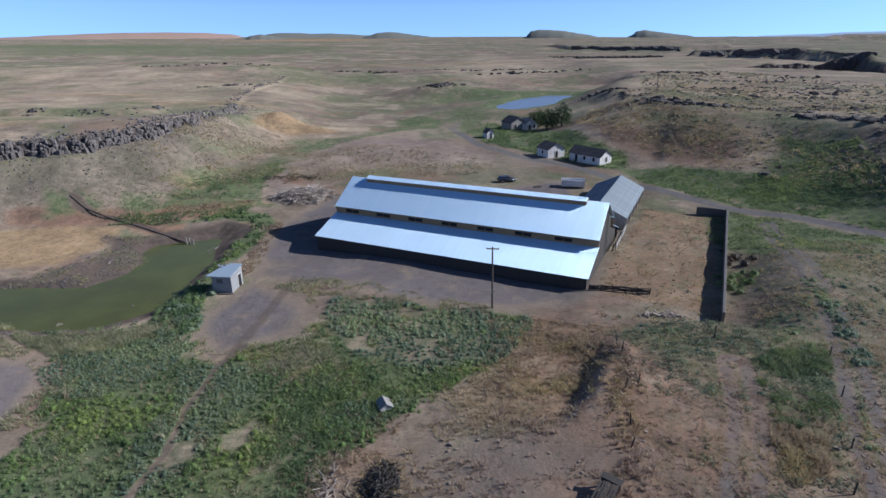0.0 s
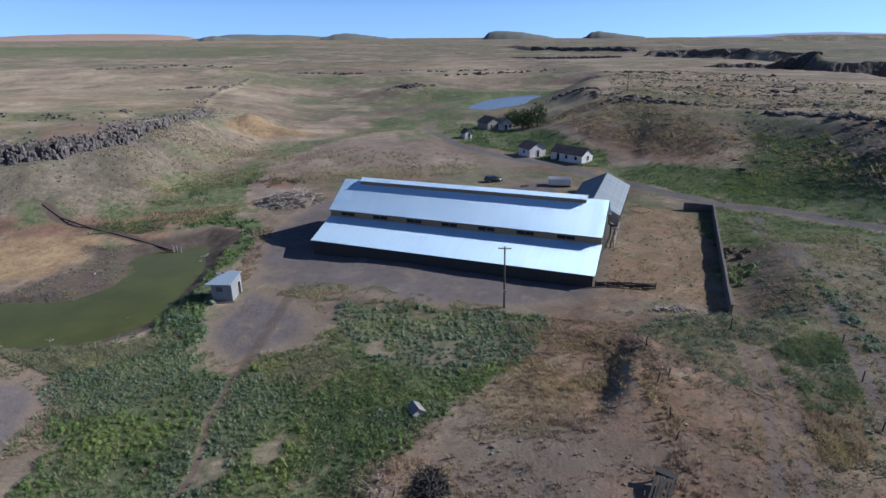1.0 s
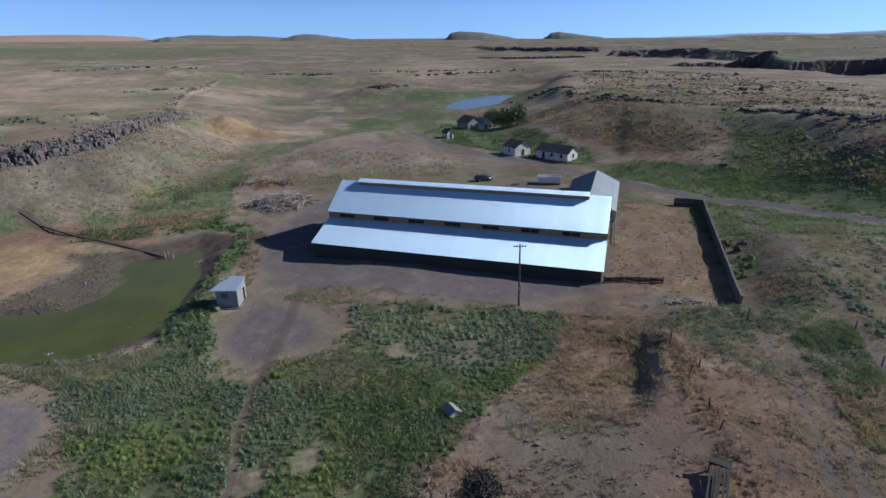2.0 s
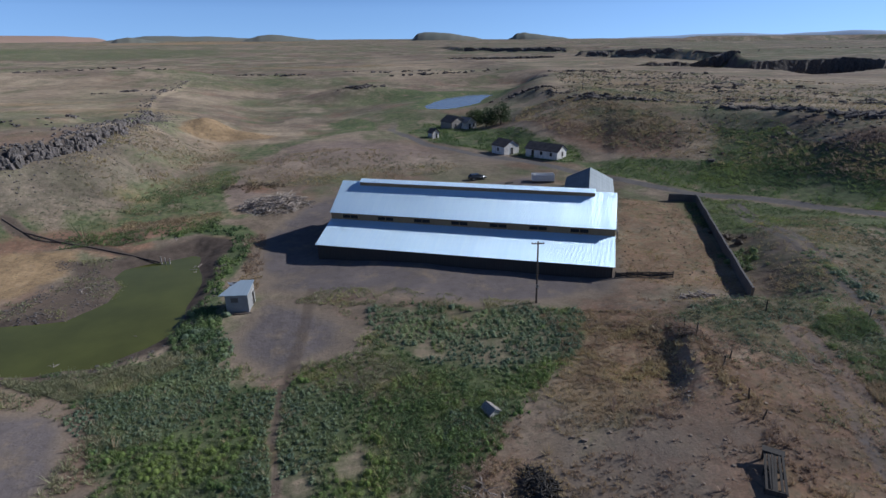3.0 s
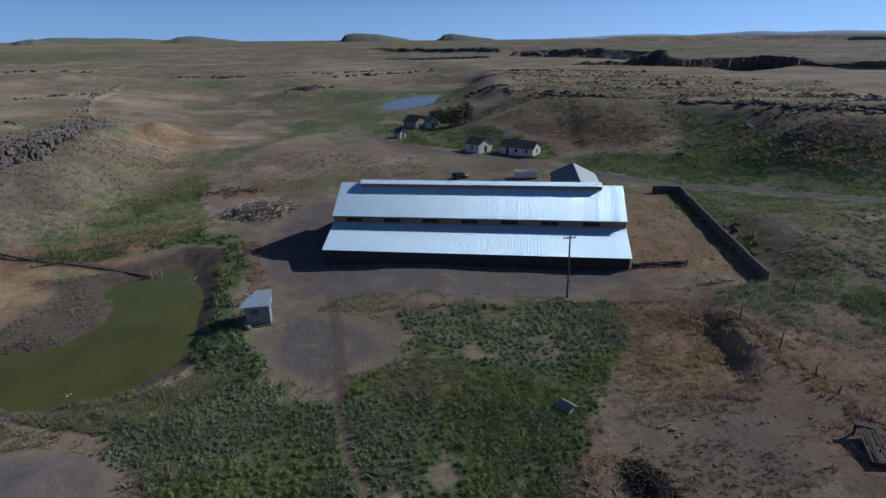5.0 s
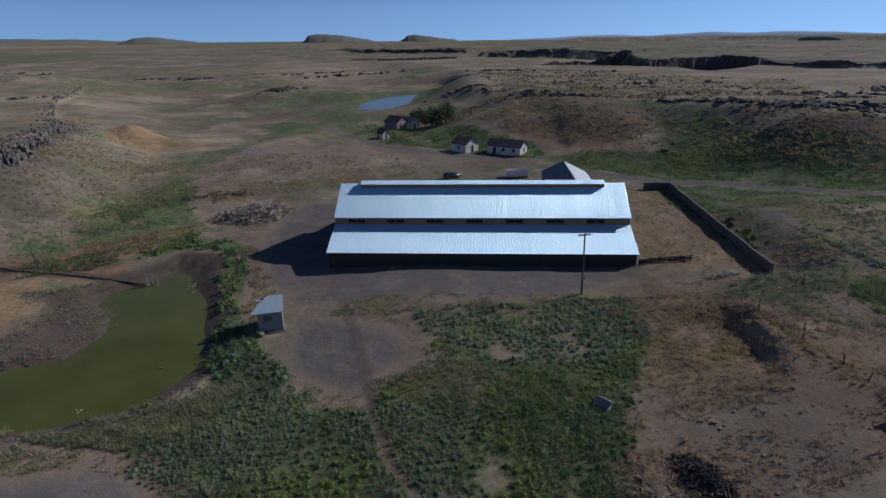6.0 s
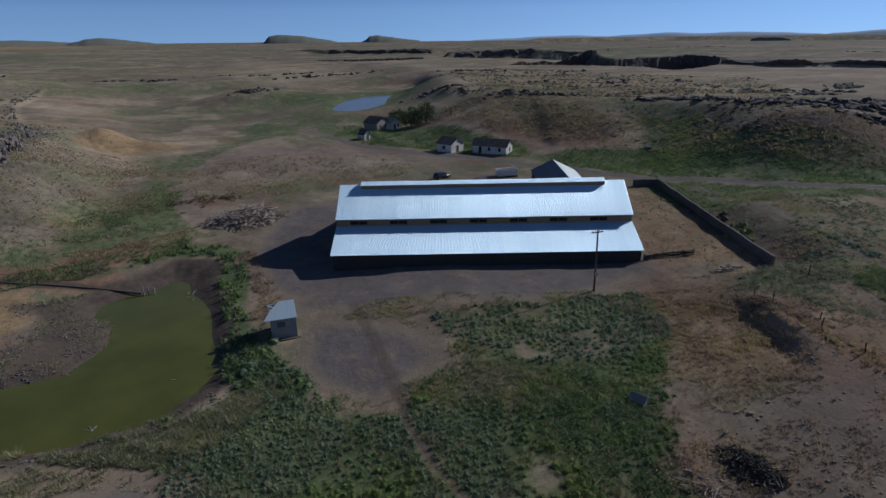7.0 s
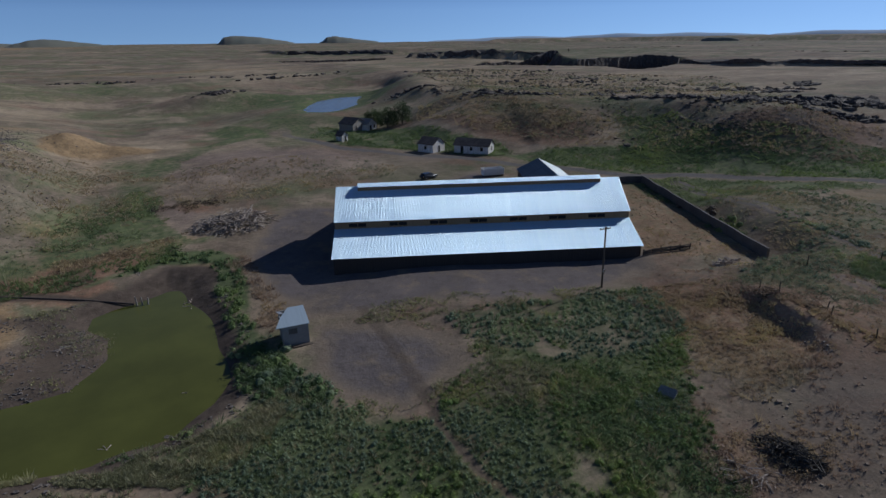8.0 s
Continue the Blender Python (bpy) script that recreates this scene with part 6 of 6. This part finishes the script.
clumps("dry_grass", rng, *scatter(rng, [(-20, 76), (-14, 70), (-17, 62), (-28, 58), (-36, 66), (-34, 68), (-27, 61), (-19, 64)], 1200, 3.0, -0.1, 27), 0.32, 0.15, 10, 0.09, M_PALE, "dry grass fringe round the dirt pad", "grass", 1.0)
clumps("brush", rng, *scatter(rng, [(20, 58), (18, 54), (17, 50), (16, 46), (14, 43), (16, 43), (18.5, 47), (20, 52)], 130, 2.0, -0.2, 28), 0.42, 0.34, 38, 0.08, M_RUST, "rust-brown dead brush on the cut bank", "brush")
pebbles_at = scatter(rng, [(16, 53), (13.5, 46), (12.2, 42.5), (10.4, 42.8), (10.8, 47), (13.5, 53)], 420, 2.5, -0.2, 85)
clumps("brush", rng, *scatter(rng, [(-12, 42), (-7, 42), (-3, 40), (-3, 36), (-8, 33), (-12, 36)], 150, 2.0, -0.2, 29), 0.42, 0.3, 38, 0.08, M_RUST, "rust-brown dead brush round the heap", "brush")


def pebbles(rng, x, y, size, mat, label):
    """Loose stones strewn on the soil, each a squashed box with six uneven faces."""
    n = len(x)
    s = size * np.exp(rng.normal(0, 0.4, n))
    base = np.array([(-1, -1, -1), (1, -1, -1), (1, 1, -1), (-1, 1, -1), (-1, -1, 1), (1, -1, 1), (1, 1, 1), (-1, 1, 1)], float)
    c = base[None] * rng.uniform(0.5, 1.1, (n, 8, 1)) * np.array([1.0, 0.8, 0.55]) * s[:, None, None]
    a = rng.uniform(0, 6.3, n)
    cx, cy = c[..., 0] * np.cos(a)[:, None] - c[..., 1] * np.sin(a)[:, None], c[..., 0] * np.sin(a)[:, None] + c[..., 1] * np.cos(a)[:, None]
    v = np.stack([cx + x[:, None], cy + y[:, None], c[..., 2] + land(x, y)[:, None] + 0.1 * s[:, None]], -1)
    quads = np.array([(4, 5, 6, 7), (0, 1, 5, 4), (1, 2, 6, 5), (2, 3, 7, 6), (3, 0, 4, 7)])
    return cloud("stones", v[:, quads].reshape(-1, 3), 4, mat, label, "stones")


pebbles(rng, *scatter(rng, SPIT, 900, 3.0, -0.1, 41), 0.09, M_ROCK, "loose dark stones on the mud spit")
pebbles(rng, *scatter(rng, [(-43, 72), (-40, 78), (-39.5, 90), (-40.5, 104), (-39, 104), (-38, 90), (-38.5, 78), (-41, 70), (-56, 66), (-66, 69), (-56, 69)], 700, 3.0, -0.3, 42), 0.11, M_ROCK, "loose stones along the pond margin")
pebbles(rng, *scatter(rng, [(-8, 44), (12, 42), (40, 60), (60, 90), (60, 30), (10, 22), (-8, 30)], 1300, 5.0, 0.0, 43), 0.08, M_CLOD, "stones and clods scattered on dry soil")
pebbles(rng, *scatter(rng, PEN, 350, 4.0, 0.1, 44), 0.08, M_BARK, "dark clods of dung in the stock pen")
pebbles(rng, *scatter(rng, [(-58, 130), (-55, 200), (-76, 208), (-76, 160), (-78, 143), (-98, 128), (-90, 120)], 250, 9.0, 0.1, 54), 0.1, M_ROCK, "loose grey stones fallen below the rim")
pebbles(rng, *scatter(rng, [(-120, 160), (-98, 168), (-89, 180), (-90, 192), (-97, 198), (-93, 186), (-100, 174), (-120, 166)], 260, 5.0, -0.1, 55), 0.4, M_ROCK, "low ledge of grey rocks on the plateau")
pebbles(rng, *scatter(rng, [(60, 150), (100, 110), (130, 100), (160, 150), (150, 260), (80, 260), (66, 190)], 500, 8.0, 0.15, 45), 0.3, M_DARKROCK, "dark loose rocks strewn over the hill")
pebbles(rng, *pebbles_at, 0.06, M_ROCK, "dark gravel at the foot of the cut bank")
bx, by = uv(6.0, 98.5)
clumps("brush", rng, bx + rng.normal(0, 1.2, 26), by + rng.normal(0, 1.6, 26), 0.7, 0.7, 44, 0.11, M_BRUSH, "dark dead bushes behind the pen wall", "brush")
bx, by = uv(6.4, 89.0)
clumps("weed_bed", rng, bx + rng.normal(0, 1.3, 30), by + rng.normal(0, 2.4, 30), 0.75, 0.7, 50, 0.11, M_WEED, "green bushes behind the pen wall")
# dark clumps added beneath the wood heap to stand in for shade between branches
clumps("brush", rng, *scatter(rng, [(-39, 127), (-34, 123), (-28, 125), (-26, 130), (-33, 132)], 90, 3.0, -0.4, 46), 0.6, 0.35, 38, 0.10, M_BRUSH, "dark twigs under the wood heap", "brush")
clumps("dry_grass", rng, *scatter(rng, [(-40, 140), (-10, 142), (15, 150), (8, 170), (-20, 185), (-45, 175)], 3000, 7.0, 0.0, 47), 0.45, 0.2, 8, 0.14, M_DRY, "thin dry grass behind the barn", "grass", 1.0)
clumps("dry_grass", rng, *scatter(rng, [(-60, 125), (-45, 135), (-42, 175), (-60, 205), (-78, 190), (-78, 140)], 4000, 8.0, -0.1, 48), 0.45, 0.2, 8, 0.15, M_DRY, "thin dry grass on the western slope", "grass", 1.0)
clumps("dry_grass", rng, *scatter(rng, [(50, 150), (70, 140), (100, 112), (130, 100), (150, 170), (120, 250), (75, 255), (58, 190)], 6000, 9.0, -0.1, 49), 0.5, 0.22, 8, 0.17, M_DRY, "thin dry grass on the eastern hill", "grass", 1.0)
clumps("weed_bed", rng, *scatter(rng, HILL_GREEN, 1100, 6.0, 0.0, 50), 0.4, 0.14, 10, 0.13, M_WEED, "green weeds in the draw of the hill", "weeds", 1.0)
clumps("dry_grass", rng, *scatter(rng, [(-2, 49), (8, 61), (14, 62), (15, 50), (12, 41), (0, 42)], 2600, 4.0, -0.3, 51), 0.35, 0.13, 10, 0.08, M_DRY, "short pale dry grass on the flat", "grass", 1.0)
fy = rng.uniform(27, 56, 420)
clumps("dry_grass", rng, 13 + (fy - 28) * 0.225 + rng.normal(0, 0.9, 420), fy, 0.4, 0.22, 26, 0.08, M_RUST, "dry brown grass along the old fence line", "grass", 1.0)
clumps("dry_grass", rng, *scatter(rng, [(14, 30), (21, 54), (36, 62), (44, 50), (34, 28), (22, 22)], 2600, 5.0, -0.2, 52), 0.35, 0.0992, 15, 0.072, M_RUST, "rusty dry weeds on the rise", "grass", 1.0)
clumps("dry_grass", rng, *scatter(rng, [(22, 66), (34, 60), (44, 72), (58, 96), (70, 88), (64, 66), (46, 48), (30, 52)], 2600, 6.0, -0.1, 53), 0.35, 0.112, 15, 0.08, M_DRY, "thin dry grass beside the rutted track", "grass", 1.0)
clumps("weed_bed", rng, *scatter(rng, DRAW, 2200, 4.0, 0.0, 56), 0.35, 0.16, 10, 0.10, M_WEED, "bright green grass in the draw above the pond", "grass", 1.0)
clumps("dry_grass", rng, *scatter(rng, [(-66, 122), (-40, 128), (-40, 124), (-66, 116)], 900, 5.0, -0.2, 57), 0.4, 0.18, 9, 0.13, M_DRY, "golden dry grass above the pond", "grass", 1.0)
clumps("weed_bed", rng, *off_trail(*scatter(rng, [(-16, 56), (-9, 57), (-2, 53), (-6, 46), (-12, 38), (-18, 42)], 1000, 5.0, -0.1, 58)), 0.4, 0.36, 24, 0.09, M_LUSH, "rank dark green weeds near the well cover")
clumps("weed_bed", rng, *off_tracks(*scatter(rng, [(22, 66), (36, 62), (48, 66), (66, 92), (76, 80), (60, 44), (40, 30), (30, 45)], 420, 8.0, 0.2, 59)), 0.42, 0.34, 56, 0.075, M_BLUE, "rounded blue-green weeds on the dry rise", "weeds", 0.0, 0.3)
clumps("brush", rng, *scatter(rng, [(54, 196), (64, 182), (72, 164), (82, 150), (76, 143), (62, 153), (56, 170)], 700, 6.0, 0.0, 61), 0.5, 0.14, 16, 0.09, M_RUST, "rusty brown brush on the hillside", "brush")
clumps("brush", rng, *scatter(rng, [(86, 118), (96, 122), (108, 108), (118, 92), (108, 84), (94, 98)], 500, 6.0, 0.0, 62), 0.5, 0.2, 16, 0.09, M_RUST, "rusty brown brush among dark rocks", "brush")
pebbles(rng, *scatter(rng, [(80, 200), (120, 170), (160, 150), (210, 200), (205, 330), (180, 400), (130, 380), (90, 270)], 900, 12.0, 0.1, 64), 0.38, M_DARKROCK, "dark loose rocks strewn over the plateau")
clumps("dry_grass", rng, *scatter(rng, [(80, 200), (120, 170), (160, 150), (210, 200), (205, 330), (180, 400), (130, 380), (90, 270)], 4000, 14.0, 0.0, 65), 0.6, 0.25, 7, 0.22, M_DRY, "thin dry grass on the plateau", "grass", 1.0)
clumps("sage_scrub", rng, *scatter(rng, [(80, 200), (120, 170), (160, 150), (210, 200), (205, 330), (180, 400), (130, 380), (90, 270)], 2200, 14.0, 0.1, 66), 0.6, 0.3, 8, 0.22, M_SAGE, "grey-green scrub on the plateau", "scrub")
clumps("weed_bed", rng, *scatter(rng, [(-41, 84), (-36.6, 83.5), (-36, 77), (-34, 72), (-33.5, 66), (-38, 66), (-42, 75)], 150, 2.5, -0.1, 67), 0.5, 0.65, 120, 0.07, M_LUSH, "tall dark green bushes between hut and pond")
clumps("weed_bed", rng, *scatter(rng, [(-41, 84), (-36.6, 83.5), (-36, 77), (-34, 72), (-33.5, 66), (-38, 66), (-42, 75)], 170, 2.5, -0.1, 68), 0.45, 0.45, 90, 0.055, M_BLUE, "blue-green bushes between hut and pond")
clumps("dry_grass", rng, *scatter(rng, [(-37, 113), (-33, 113), (-32, 95), (-33.5, 85), (-36.5, 84), (-36, 96)], 700, 3.0, -0.2, 69), 0.4, 0.25, 12, 0.10, M_RUST, "pale brown dry brush between bank and yard", "grass", 1.0)
clumps("weed_bed", rng, *scatter(rng, SPIT, 900, 3.0, 0.15, 70), 0.35, 0.14, 10, 0.10, M_PALE, "pale grass tufts on the mud spit", "grass", 1.0)
clumps("weed_bed", rng, *scatter(rng, [(-70, 113), (-58, 112), (-48, 116), (-42, 119), (-44, 123), (-58, 119), (-70, 117)], 1200, 4.0, -0.2, 71), 0.4, 0.22, 12, 0.11, M_WEED, "green grass on the north shore of the pond", "grass", 1.0)
clumps("dry_grass", rng, *scatter(rng, EAST_SLOPE, 2600, 7.0, -0.1, 91), 0.6, 0.26, 12, 0.16, M_DRY, "pale dry grass on the eastern slope", "grass", 1.0)
clumps("sage_scrub", rng, *scatter(rng, EAST_SLOPE, 420, 6.0, 0.1, 92), 0.5, 0.34, 34, 0.13, M_SAGE, "grey-green bushes on the eastern slope", "scrub")
clumps("brush", rng, *scatter(rng, EAST_SLOPE, 150, 8.0, 0.25, 93), 0.5, 0.3, 30, 0.12, M_BRUSH, "dark dry brush on the eastern slope", "brush")
clumps("brush", rng, *scatter(rng, RUST_B, 380, 7.0, -0.2, 94), 0.6, 0.32, 34, 0.13, M_RUST, "rust-brown bushes on the shaded slope", "brush")
clumps("brush", rng, *scatter(rng, RUST_B, 150, 7.0, 0.1, 95), 0.6, 0.34, 34, 0.13, M_BRUSH, "dark brush on the shaded slope", "brush")
clumps("dry_grass", rng, *scatter(rng, PALE_SLOPE, 2600, 8.0, 0.0, 98), 0.6, 0.24, 12, 0.15, M_DRY, "pale dry grass on the slope above the road", "grass", 1.0)
clumps("brush", rng, *scatter(rng, PALE_SLOPE, 300, 6.0, 0.3, 99), 0.6, 0.26, 14, 0.13, M_RUST, "rust-brown weeds on the slope above the road", "brush", 1.0)
ty = rng.uniform(50, 73, 90)
clumps("weed_bed", rng, np.interp(ty, [50, 61.5, 73], [43, 47.4, 50.5]) + rng.normal(0, 0.7, 90), ty, 0.5, 0.42, 90, 0.065, M_BLUE, "rounded blue-green bushes along the rutted track")
clumps("weed_bed", rng, *off_tracks(*scatter(rng, TRACK_GREEN, 1500, 4.0, -0.2, 101)), 0.36, 0.2, 14, 0.08, M_WEED, "green grass beside the rutted track", "grass", 1.0)
clumps("dry_grass", rng, *off_tracks(*scatter(rng, TRACK_GOLD, 900, 3.0, -0.2, 102)), 0.36, 0.2, 14, 0.08, M_DRY, "golden grass beside the rutted track", "grass", 1.0)
clumps("weed_bed", rng, *scatter(rng, EAST_C, 2600, 6.0, -0.1, 103), 0.5, 0.2, 12, 0.14, M_WEED, "green weeds spreading up the slope from the road", "weeds", 1.0)
